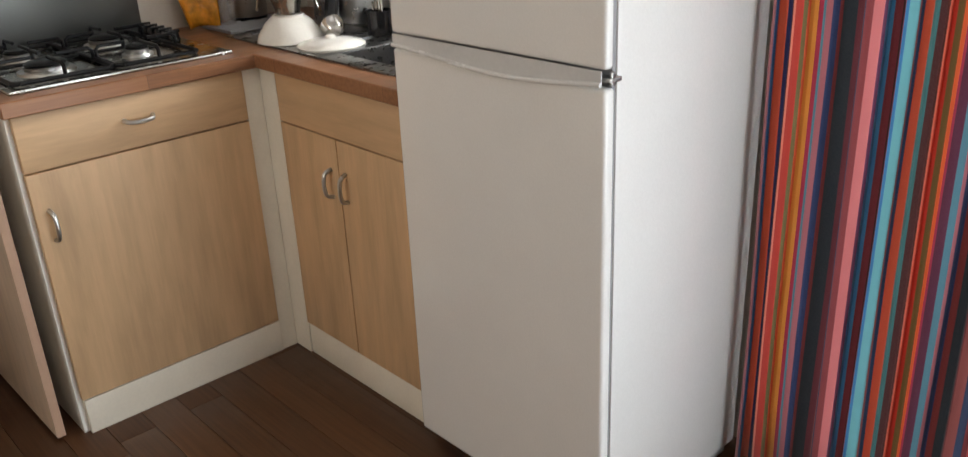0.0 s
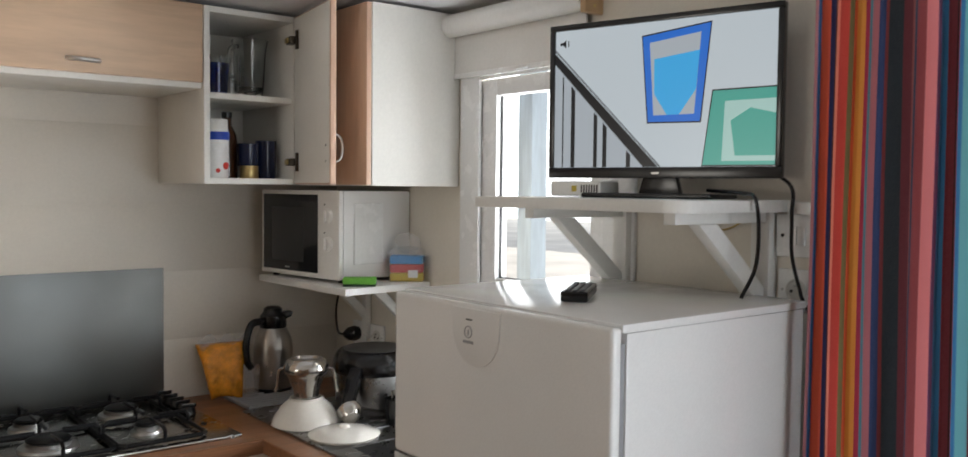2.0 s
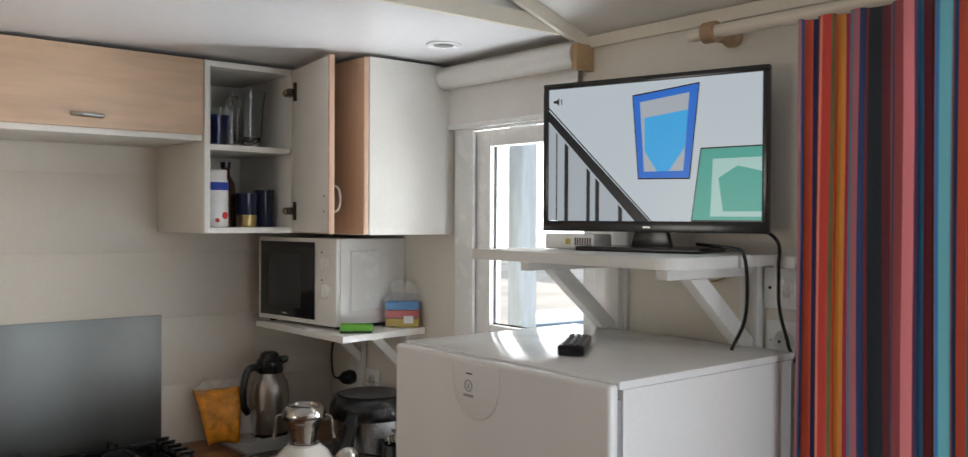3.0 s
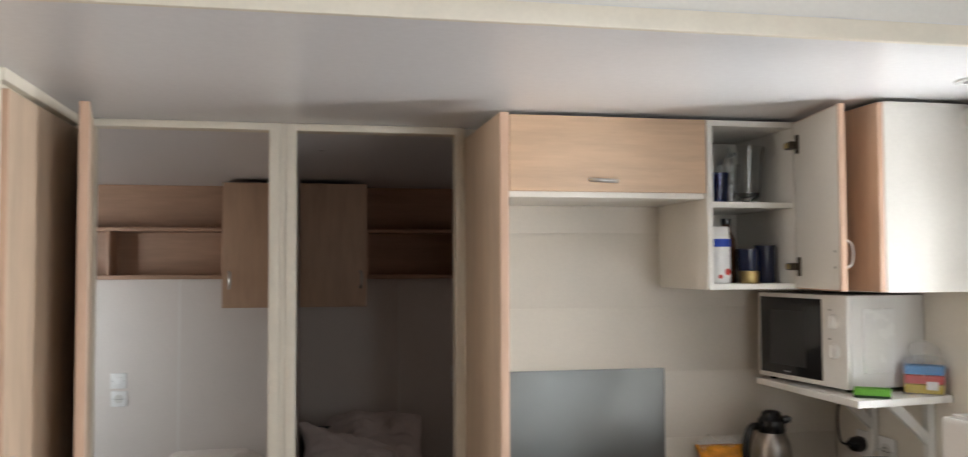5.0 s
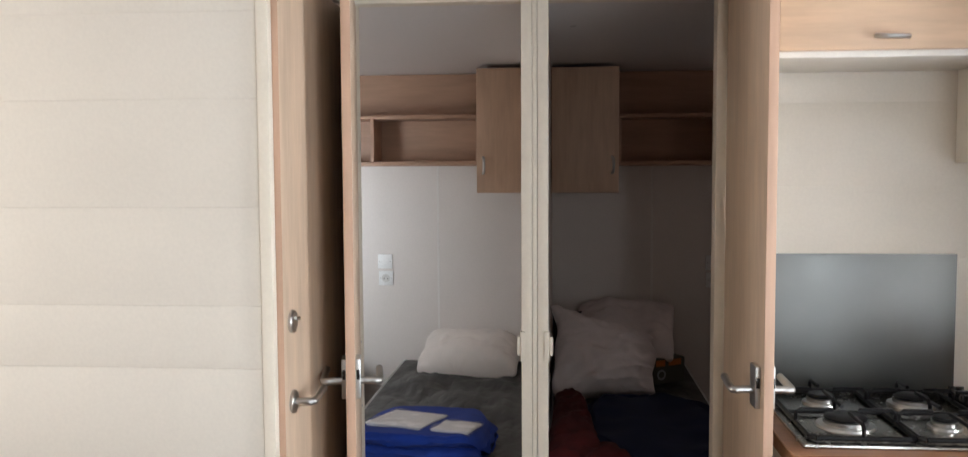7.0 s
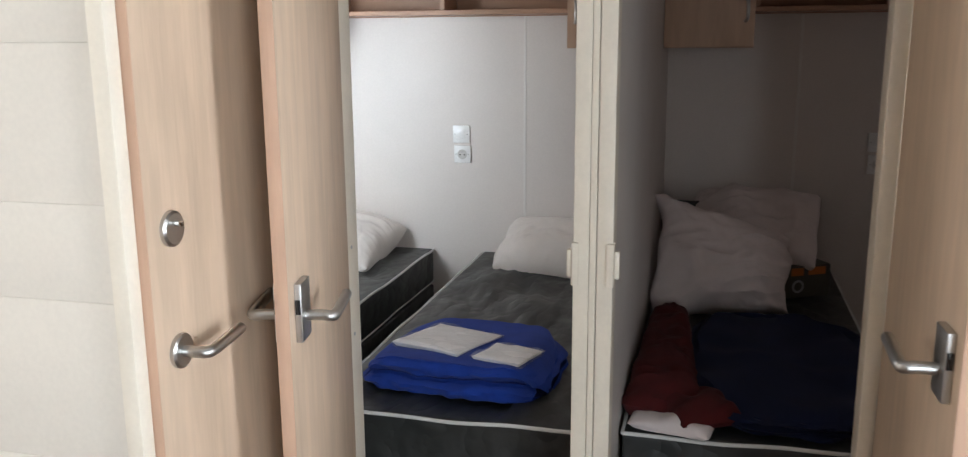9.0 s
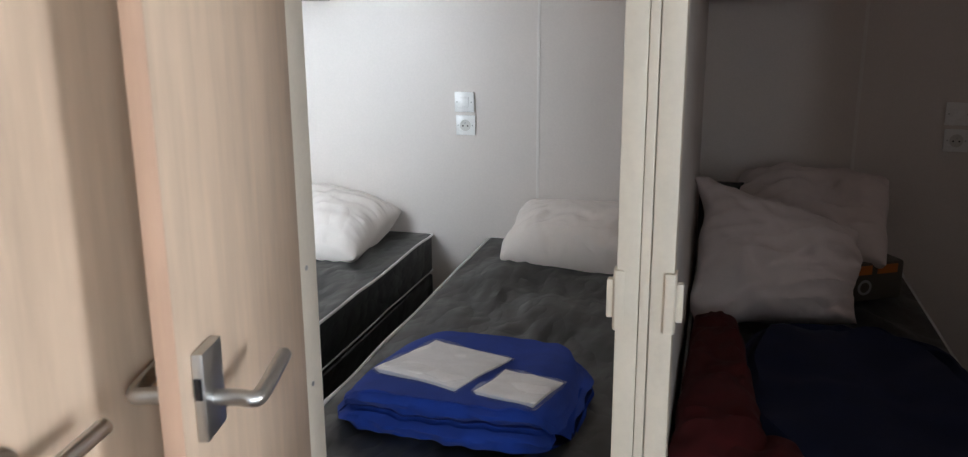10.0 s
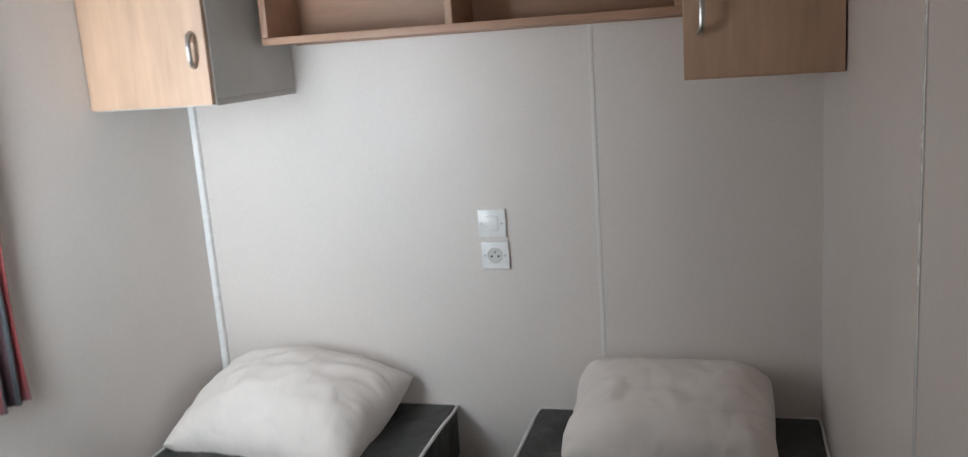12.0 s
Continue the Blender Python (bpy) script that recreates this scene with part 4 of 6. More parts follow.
part("shelf", slab((1.161, -0.318, 1.776), (1.401, 0.015, 1.792), 0.001), M_WHITE, opened)
ang = math.degrees(math.atan2(-0.298, -0.052))
dm = pose(1.404, -0.326, 0, 0, 0, ang)
leaf = part("door", moved(boxes(((0.0, 0.0, 1.551), (0.300, 0.0155, 2.016)), bevel=0.0012), dm), M_WOOD, opened, "oak-faced door standing open")
part("inner_face", moved(slab((0.003, -0.0012, 1.554), (0.2965, -0.0004, 2.013), 0.0002), dm), M_WHITE, leaf, "white inner face")
part("edge_band", moved(slab((0.3002, 0.0003, 1.551), (0.302, 0.0152, 2.016), 0.0005), dm), M_EDGE, leaf)
part("handle", moved(arch_handle((0.272, 0.0155, 1.680), (0.272, 0.0155, 1.606), (0.006, 0.024, 0), 0.0030), dm), M_SATIN, leaf, "bowed satin metal handle")
for z in (1.612, 1.950):
    hg = part("hinge", moved(boxes(((-0.012, -0.022, z - 0.010), (0.030, -0.0015, z + 0.010)), ((0.030, -0.008, z - 0.026), (0.044, -0.0015, z + 0.026)), bevel=0.0015), dm), M_HINGE, leaf, "dark bronze cup hinge")
    part("hinge_arm", moved(slab((-0.010, -0.026, z - 0.007), (0.016, -0.0222, z + 0.007), 0.001), dm), M_BRASS, hg)
for z in (1.66, 1.70):
    part("screw_hole", moved(lathe([(0, 0), (0.003, 0), (0.003, 0.0008), (0, 0.001)], seg=10), dm @ pose(0.27, -0.0013, z - 0.05, 90, 0, 0)), M_DARK, leaf)

corner = thing("corner_cabinet", (1.6, -0.3, 1.55), "wall cabinet with oak door and white side on the window wall", "cabinet", "wall cupboards")
panels(corner, M_WHITE, ("side_panel", (1.460, -0.648, 1.548), (1.742, -0.632, 2.020)), ("bottom_panel", (1.460, -0.6315, 1.548), (1.742, 0.030, 1.564)), ("top_panel", (1.460, -0.6315, 2.004), (1.742, 0.030, 2.020)), ("back_panel", (1.726, -0.6315, 1.5645), (1.742, 0.030, 2.0035)))
part("door", slab((1.444, -0.644, 1.550), (1.4585, -0.335, 2.018), 0.0015), M_WOOD, corner)
part("edge_band", slab((1.4442, -0.6465, 1.550), (1.4583, -0.6445, 2.018), 0.0005), M_EDGE, corner)

# Things in the open cupboard.
def drinking_glass(name, x, y, z, r, h, mat, label):
    t = 0.0025
    return solo(name, lathe([(0, z), (r * 0.85, z), (r, z + h), (r - t, z + h), (r * 0.85 - t, z + 0.008), (0, z + 0.008)], (x, y, 0), 28), mat, label, "glass", "glassware")


drinking_glass("tumbler", 1.206, -0.255, 1.7925, 0.034, 0.085, M_BLUEGLASS, "cobalt blue glass tumbler on the shelf")
drinking_glass("tumbler", 1.206, -0.130, 1.7925, 0.032, 0.125, M_CLEAR, "clear glass tumbler on the shelf")
drinking_glass("tumbler", 1.262, -0.215, 1.7925, 0.029, 0.115, M_CLEAR, "clear glass tumbler on the shelf")
drinking_glass("tumbler", 1.272, -0.120, 1.7925, 0.030, 0.120, M_CLEAR, "clear glass tumbler on the shelf")
jug = thing("glass_jug", (1.345, -0.16, 1.7925), "clear glass jug with handle on the shelf", "jug")
part("body", lathe([(0, 1.7925), (0.032, 1.7925), (0.040, 1.83), (0.046, 1.93), (0.052, 1.965), (0.049, 1.965), (0.043, 1.93), (0.036, 1.83), (0, 1.80)], (1.345, -0.16, 0), 32), M_CLEAR, jug)
part("handle", tube([(1.305, -0.17, 1.945), (1.275, -0.18, 1.93), (1.272, -0.18, 1.87), (1.308, -0.17, 1.835)], 0.006, 10, 4), M_CLEAR, jug)
bottle = thing("sauce_bottle", (1.202, -0.268, 1.5655), "white squeeze bottle with blue band and red dots", "bottle")
part("body", lathe([(0, 1.5655), (0.029, 1.5655), (0.031, 1.572), (0.031, 1.690), (0.029, 1.697), (0, 1.697)], (1.202, -0.268, 0), 28), M_PVC, bottle)
part("band", lathe([(0.0312, 1.668), (0.0316, 1.668), (0.0316, 1.690), (0.0312, 1.690)], (1.202, -0.268, 0), 28), plain("blue_label", (0.02, 0.07, 0.45), 0.4), bottle, "blue printed band")
part("cap", lathe([(0.029, 1.697), (0.028, 1.700), (0.028, 1.722), (0.025, 1.725), (0, 1.725)], (1.202, -0.268, 0), 24), M_PLASTIC, bottle)
red_dot = plain("red_print", (0.6, 0.03, 0.02), 0.4)
for dx, z, r in ((0.012, 1.598, 0.010), (-0.010, 1.585, 0.006)):
    part("printed_dot", moved(lathe([(0, 0), (r, 0), (r, 0.0008), (0, 0.001)], seg=18), pose(1.202 + dx, -0.268 - math.sqrt(0.0313 ** 2 - dx * dx), z, 90, 0, math.degrees(math.asin(dx / 0.0313)))), red_dot, bottle, "red printed dot")
amber = thing("dark_bottle", (1.25, -0.17, 1.565), "dark brown glass bottle with a narrow neck", "bottle")
part("body", lathe([(0, 1.5655), (0.030, 1.5655), (0.031, 1.66), (0.026, 1.69), (0.013, 1.715), (0.013, 1.735), (0, 1.735)], (1.262, -0.19, 0), 28), M_AMBER, amber)
part("cap", lathe([(0.014, 1.735), (0.015, 1.752), (0, 1.753)], (1.262, -0.19, 0), 20), M_BLACK, amber)
tin = thing("brass_tin", (1.305, -0.25, 1.565), "small gold coloured tin below a dark mug", "tin")
part("body", lathe([(0, 1.5655), (0.025, 1.5655), (0.026, 1.568), (0.026, 1.598), (0.025, 1.600), (0, 1.600)], (1.300, -0.255, 0), 28), M_BRASS, tin)
for x, y, z, h in ((1.300, -0.248, 1.6005, 0.062), (1.362, -0.23, 1.5655, 0.108)):
    mug = thing("mug", (x, y, z), "dark navy glazed mug", "mug", "mugs")
    part("body", lathe([(0, z), (0.027, z), (0.029, z + 0.006), (0.030, z + h), (0.027, z + h), (0.026, z + 0.008), (0, z + 0.008)], (x, y, 0), 28), M_NAVYMUG, mug)
    part("handle", tube([(x + 0.02, y + 0.02, z + h * 0.8), (x + 0.036, y + 0.036, z + h * 0.7), (x + 0.036, y + 0.036, z + h * 0.35), (x + 0.02, y + 0.02, z + h * 0.25)], 0.004, 8, 4), M_NAVYMUG, mug)

# Microwave on a bracketed corner shelf.
mshelf = thing("microwave_shelf", (1.6, -0.35, 1.26), "white painted corner shelf on timber brackets", "shelf")
part("board", prism([(1.426, -0.045), (1.742, -0.045), (1.742, -0.515), (1.436, -0.556)], 1.252, 1.271, "z", 0.002), M_PAINT, mshelf)
for y in (-0.18, -0.43):
    part("upright", slab((1.722, y - 0.013, 1.06), (1.741, y + 0.013, 1.2515), 0.002), M_PAINT, mshelf)
    part("bracket", prism([(1.7215, 1.125), (1.7215, 1.160), (1.625, 1.2515), (1.585, 1.2515)], y - 0.011, y + 0.011, "y", 0.002), M_PAINT, mshelf)

mw = thing("microwave", (1.432, -0.060, 1.2715), "white microwave with dark door and two dials", "microwave", "", math.degrees(math.atan2(-0.363, 0.050)))
W, D, H = 0.385, 0.262, 0.262
part("body", box(bmesh.new(), (0, 0.012, 0.010), (W, D, H), 0.006), M_FRIDGE, mw)
part("front_frame", boxes(((0, -0.003, 0.010), (W, 0.0115, H)), bevel=0.004), M_PLASTIC, mw)
glassy = plain("dark_oven_glass", (0.008, 0.008, 0.010), 0.09, spread=0.05)
mdoor = part("door", slab((0.014, -0.006, 0.024), (0.288, -0.0035, H - 0.012), 0.0012), glassy, mw, "dark glass door")
part("viewing_panel", slab((0.060, -0.0068, 0.052), (0.222, -0.0062, H - 0.050), 0.0002), plain("oven_mesh", (0.022, 0.022, 0.024), 0.3), mdoor)
part("badge", slab((0.128, -0.0068, 0.032), (0.152, -0.0062, 0.036), 0.0002), M_SATIN, mdoor)
for z in (0.190, 0.110):
    dial = part("dial", moved(lathe([(0.021, 0), (0.021, 0.008), (0.018, 0.012), (0, 0.012)], seg=28), pose(0.336, -0.003, z, 90, 0, 0)), M_PLASTIC, mw)
    part("grip", slab((0.333, -0.021, z - 0.016), (0.339, -0.0145, z + 0.016), 0.002), M_PLASTIC, dial)
    part("dial_mark", slab((0.316, -0.0042, z + 0.030), (0.322, -0.0032, z + 0.034), 0.0002), M_DARK, mw)
side = W
part("side_pressing", box(bmesh.new(), (side - 0.004, 0.048, 0.052), (side + 0.005, 0.156, 0.226), 0.0045, 3), M_PVC, mw, "pressed panel on the side")
for x in (0.03, W - 0.03):
    for y in (0.03, D - 0.03):
        part("foot", lathe([(0, 0), (0.010, 0), (0.012, 0.010), (0, 0.010)], (x, y, 0), 14), M_BLACK, mw)

sponge = thing("sponge", (1.512, -0.503, 1.2715), "green scouring sponge with a dark underside", "sponge", "", -36)
part("scourer", box(bmesh.new(), (-0.045, -0.024, 0), (0.045, 0.024, 0.006), 0.002), plain("dark_scourer", (0.02, 0.05, 0.02), 0.95, grain=300, bump=0.8), sponge)
part("foam", box(bmesh.new(), (-0.045, -0.024, 0.006), (0.045, 0.024, 0.024), 0.004, 3), plain("green_foam", (0.13, 0.38, 0.05), 0.9, grain=220, bump=0.8), sponge, "bright green foam")
pack = thing("sponge_pack", (1.697, -0.462, 1.2715), "pack of three coloured sponges in clear film", "sponge pack", "", -40)
for i, (c, nm) in enumerate((((0.62, 0.46, 0.04), "yellow"), ((0.55, 0.06, 0.06), "red"), ((0.04, 0.25, 0.60), "blue"))):
    part("sponge", box(bmesh.new(), (-0.048, -0.030, 0.001 + i * 0.025), (0.048, 0.030, 0.0245 + i * 0.025), 0.005, 3), plain(nm + "_foam", c, 0.85, grain=250, bump=0.6), pack, nm + " sponge")
part("price_label", slab((0.006, -0.0312, 0.012), (0.034, -0.0302, 0.034), 0.0002), M_PVC, pack)
part("film", soft(0.11, 0.075, 0.10, 4, 0.006, 3, 16, 0, 0.8), M_FILM, pack, "clear film wrap")
part("film_knot", moved(warped(soft(0.10, 0.035, 0.06, 2, 0.016, 5, 16), lambda x, y, z: (x * (0.35 + 14 * z), y * (0.4 + 10 * z), z)), pose(0, 0, 0.078, 0, 8, 0)), M_FILM, pack, "twisted film end")

# Sockets, plug and cable under the shelf.
def socket(name, place, turn, label, switch=False, size=0.078):
    """A French wall plate in its own axes, facing -y."""
    s = thing(name, place, label, "light switch" if switch else "socket", "wall plates", turn)
    h = size / 2
    part("plate", box(bmesh.new(), (-h, -0.009, -h), (h, 0, h), 0.003), M_PVC, s)
    if switch:
        part("rocker", box(bmesh.new(), (-0.018, -0.013, -0.019), (0.018, -0.0092, 0.019), 0.002), M_PVC, s)
    else:
        part("well", moved(lathe([(0.021, 0.0), (0.0215, 0.002), (0.019, 0.0022), (0.018, 0.001), (0, 0.001)], seg=30), pose(0, -0.009, 0, 90, 0, 0)), plain("socket_well", (0.62, 0.61, 0.58), 0.4), s)
        part("earth_pin", moved(lathe([(0, 0.009), (0.003, 0.008), (0.003, 0)], seg=12), pose(0, -0.010, 0.009, 90, 0, 0)), M_SATIN, s)
        for x in (-0.0095, 0.0095):
            part("hole", moved(lathe([(0, 0.0012), (0.003, 0.0012), (0.003, 0)], seg=12), pose(x, -0.0102, -0.002, 90, 0, 0)), M_DARK, s)
    for x in (-h + 0.010, h - 0.010):
        part("screw", moved(lathe([(0, 0.001), (0.003, 0.001), (0.003, 0)], seg=10), pose(x, -0.0092, 0, 90, 0, 0)), M_SATIN, s)
    return s


# turn -90: the plate faces the west, away from the window wall.
socket("power_socket", (EAST - 0.001, -0.128, 1.070), -90, "white wall socket under the microwave shelf")
socket("power_socket", (EAST - 0.001, -0.236, 1.070), -90, "white wall socket beside the plugged one")
plug = thing("power_plug", (1.70, -0.10, 1.05), "black plug with a cable up to the microwave", "plug")
part("body", moved(lathe([(0, 0), (0.021, 0), (0.025, 0.014), (0.021, 0.036), (0.010, 0.050), (0, 0.050)], seg=20), pose(1.732, -0.128, 1.070, 0, -90, 0)), M_BLACK, plug)
part("cable", tube([(1.684, -0.128, 1.070), (1.664, -0.118, 1.080), (1.672, -0.090, 1.14), (1.70, -0.060, 1.20), (1.728, -0.036, 1.250), (1.730, -0.036, 1.29)], 0.0035, 8, 6), M_BLACK, plug)

# Things on the drainer and worktop.
flask = thing("vacuum_jug", (1.475, -0.055, 0.9), "brushed steel vacuum jug with black lid and handle", "vacuum jug")
fx, fy = 1.462, -0.068
part("base", lathe([(0, 0.9005), (0.056, 0.9005), (0.058, 0.906), (0.058, 0.920)], (fx, fy, 0), 36), M_BLACK, flask)
part("body", lathe([(0.058, 0.920), (0.060, 0.935), (0.060, 1.035), (0.055, 1.065), (0.042, 1.090), (0.036, 1.100)], (fx, fy, 0), 40), plain("brushed_flask_steel", (0.42, 0.39, 0.36), 0.28, 1.0), flask)
part("lid", lathe([(0.040, 1.094), (0.042, 1.100), (0.040, 1.128), (0.030, 1.140), (0.028, 1.150), (0.018, 1.156), (0, 1.157)], (fx, fy, 0), 32), M_BLACK, flask)
part("spout", prism([(0.0, 1.105), (0.055, 1.125), (0.060, 1.138), (0.050, 1.142), (0.0, 1.138)], -0.014, 0.014, "y", 0.003), M_BLACK, flask).matrix_basis = pose(fx, fy, 0, 0, 0, -20)
part("handle", tube([(fx - 0.035, fy - 0.010, 1.115), (fx - 0.080, fy - 0.020, 1.110), (fx - 0.100, fy - 0.026, 1.06), (fx - 0.098, fy - 0.026, 1.01), (fx - 0.082, fy - 0.020, 0.985)], 0.011, 12, 5), M_BLACK, flask)

for piece in flask.children:
    piece.data.transform(Matrix.Translation((0, 0, 0.9)) @ Matrix.Diagonal((1, 1, 1.06, 1)) @ Matrix.Translation((0, 0, -0.9)))

bagm = plain("orange_snack_bag", (0.78, 0.30, 0.02), 0.22, spread=0.55, scale=30, grain=90, bump=0.8, dist=0.006)
bag = thing("snack_bag", (1.302, -0.052, 0.9), "half-full clear bag of orange snacks with an open top", "snack bag", "", -18)
part("filling", moved(warped(soft(0.150, 0.17, 0.05, 5, 0.014, 9, 34, 0.04), lambda x, y, z: (x * (0.78 + 2.4 * y) - 0.10 * y, y, z + 0.10 * abs(x) - 0.25 * max(0.0, y))), pose(0.004, 0.0, 0.086, 80, 0, 0)), bagm, bag, "orange contents")
part("film_top", moved(warped(soft(0.140, 0.034, 0.014, 4, 0.008, 11, 24), lambda x, y, z: (x * (1.0 + 3 * y), y + 0.010 * math.sin(x * 120), z + 0.008 * math.sin(x * 90))), pose(0.006, 0.006, 0.172, 80, 0, 0)), M_FILM, bag, "crumpled clear film top")
drinking_glass("tumbler", 1.366, -0.120, 0.9135, 0.026, 0.082, M_THIN, "clear patterned glass upside down on the rack")
rack = thing("drying_rack", (1.40, -0.16, 0.9), "roll-up drying rack of dark metal rods", "drying rack")
for i in range(8):
    y = -0.075 - i * 0.024
    part("rod", tube([(1.30, y, 0.909), (1.54, y, 0.909)], 0.0042, 8, 1), M_GREY, rack)
for x in (1.305, 1.535):
    part("side_strip", slab((x - 0.005, -0.25, 0.9052), (x + 0.005, -0.07, 0.9135), 0.001), M_GREY, rack)
bx, by = 1.366, -0.470
bowl = solo("bowl", lathe([(0.088, 0.9055), (0.092, 0.907), (0.086, 0.925), (0.066, 0.955), (0.048, 0.970), (0.044, 0.972), (0.044, 0.977), (0.040, 0.977), (0.040, 0.968), (0.060, 0.952), (0.080, 0.925), (0.086, 0.9055)], (bx, by, 0), 44), M_BOWL, "off-white bowl upside down on the drainer", "bowl")
pot = thing("moka_pot", (bx, by, 0.977), "polished steel coffee pot upside down on the bowl", "coffee pot")
part("body", lathe([(0, 0.9775), (0.034, 0.9775), (0.034, 0.990), (0.039, 1.010), (0.046, 1.030), (0.047, 1.038), (0.055, 1.048), (0.060, 1.060), (0.060, 1.072), (0.054, 1.088), (0.046, 1.096), (0.043, 1.095), (0.040, 1.088), (0, 1.086)], (bx, by, 0), 40), M_CHROME, pot)
for s in (-1, 1):
    part("handle", tube([(bx + s * 0.046, by - s * 0.034, 1.066), (bx + s * 0.058, by - s * 0.044, 1.058), (bx + s * 0.062, by - s * 0.047, 1.016), (bx + s * 0.066, by - s * 0.050, 0.992)], 0.0042, 8, 5), M_CHROME, pot)
for piece in pot.children:
    piece.data.transform(Matrix.Translation((0, 0, 0.977)) @ Matrix.Diagonal((1, 1, 0.88, 1)) @ Matrix.Translation((0, 0, -0.977)))
cx, cy = 1.600, -0.440
cooker = thing("cooking_pot", (cx, cy, 0.9), "steel cooking pot upside down with a black base", "pot")
part("body", lathe([(0, 0.906), (0.108, 0.906), (0.111, 0.910), (0.110, 1.010), (0.107, 1.022)], (cx, cy, 0), 44), M_STEEL, cooker)
part("base_shell", lathe([(0.107, 1.014), (0.119, 1.018), (0.121, 1.030), (0.118, 1.052), (0.108, 1.072), (0.099, 1.080), (0.094, 1.080), (0, 1.079)], (cx, cy, 0), 44), M_BLACK, cooker, "black outer base")
part("base_disc", lathe([(0, 1.0805), (0.090, 1.0805), (0.092, 1.0822), (0.089, 1.0835), (0, 1.0830)], (cx, cy, 0), 40), plain("scorched_base_metal", (0.10, 0.10, 0.105), 0.5), cooker, "dull grey base disc")
part("handle", prism([(0.090, 1.050), (0.128, 1.046), (0.150, 1.022), (0.184, 0.955), (0.178, 0.944), (0.160, 0.948), (0.126, 1.004), (0.104, 1.020)], -0.017, 0.017, "y", 0.007), M_BLACK, cooker, "black moulded handle").matrix_basis = pose(cx, cy, 0, 0, 0, -146)
solo("pot_lid", lathe([(0, 0.9055), (0.088, 0.9055), (0.092, 0.911), (0.088, 0.915), (0.050, 0.924), (0.016, 0.928), (0.013, 0.934), (0.009, 0.936), (0, 0.936)], (1.385, -0.640, 0), 44), M_BOWL, "white lid with a small knob lying on the sink", "lid")
ladle = thing("ladle", (1.478, -0.46, 0.905), "polished steel ladle lying against the bowl", "ladle")
part("cup", moved(lathe([(0, -0.030), (0.020, -0.026), (0.032, -0.010), (0.035, 0.004), (0.033, 0.004), (0.030, -0.009), (0.018, -0.023), (0, -0.027)], seg=28), pose(1.448, -0.560, 0.940, -62, 24, 0)), M_CHROME, ladle)
part("handle", tube([(1.460, -0.540, 0.960), (1.510, -0.53, 0.935), (1.60, -0.56, 0.915), (1.66, -0.60, 0.911)], 0.0045, 8, 4), M_CHROME, ladle)
holder = thing("utensil_holder", (1.56, -0.64, 0.905), "dark metal utensil holder on the drainer", "utensil holder")
part("body", lathe([(0, 0.9055), (0.034, 0.9055), (0.036, 0.975), (0.034, 0.975), (0.032, 0.910), (0, 0.910)], (1.560, -0.625, 0), 28), M_BLACK, holder)
for i in range(4):
    part("fork", tube([(1.545 + 0.008 * i, -0.63, 0.911), (1.535 + 0.014 * i, -0.635 + 0.006 * i, 1.0)], 0.0035, 8, 1), M_CHROME, holder)
jar = thing("salt_jar", (1.60, -0.70, 0.905), "small glass jar with pale contents", "jar")
part("body", lathe([(0, 0.9055), (0.022, 0.9055), (0.024, 0.91), (0.024, 0.965), (0.018, 0.972), (0, 0.972)], (1.60, -0.715, 0), 24), plain("pale_jar_contents", (0.7, 0.6, 0.5), 0.2), jar)
part("lid", lathe([(0.020, 0.972), (0.021, 0.974), (0.021, 0.988), (0, 0.988)], (1.60, -0.715, 0), 24), M_SATIN, jar)

# Fridge-freezer.
FY0, FY1 = -1.748, -1.178
fridge = thing("fridge_freezer", (1.45, -1.46, 0), "white two-door fridge-freezer beside the striped curtain", "fridge")
part("body", box(bmesh.new(), (1.219, FY0 + 0.004, 0.035), (1.690, FY1 - 0.004, 1.334), 0.004), M_FRIDGE, fridge)
part("top_panel", box(bmesh.new(), (1.206, FY0, 1.3345), (1.694, FY1, 1.3485), 0.004), M_TOPGLOSS, fridge)
part("door_gasket", boxes(((1.2105, FY0 + 0.008, 0.06), (1.2185, FY1 - 0.008, 1.318))), M_GREY, fridge, "grey door seal")
upper = part("freezer_door", box(bmesh.new(), (1.184, FY0, 1.034), (1.2055, FY1, 1.3450), 0.009, 4), M_FRIDGE, fridge)
lower = part("fridge_door", box(bmesh.new(), (1.184, FY0, 0.055), (1.210, FY1, 1.002), 0.009, 4), M_FRIDGE, fridge)
part("kick_panel", slab((1.240, FY0 + 0.02, 0.0), (1.680, FY1 - 0.02, 0.034), 0.002), M_GREY, fridge)


def grip_edge(s):
    """Lower edge of the grip along the door: level, a long dip, then up again at the hinge."""
    y = FY1 - 0.006 + (FY0 + 0.014 - FY1) * s
    return y, 1.010 - 0.019 * math.sin(math.pi * s) ** 1.3 * (0.55 + 0.75 * s)


edge = [grip_edge(i / 40) for i in range(41)]
# Flat grey strip on the door face gives the grip its recess shade.
part("grip_shade", prism([(edge[0][0], 1.0325), (edge[-1][0], 1.0325), *edge[::-1]], 1.1815, 1.1838, "x"), plain("grey_grip_shadow", (0.62, 0.62, 0.62), 0.35), lower, "grey strip for the shade above the grip")
part("grip_lip", tube([(1.1800, y, z) for y, z in edge], 0.0042, 10, 1), plain("pale_grip_moulding", (0.72, 0.71, 0.70), 0.24), lower, "pale curved grip moulding")
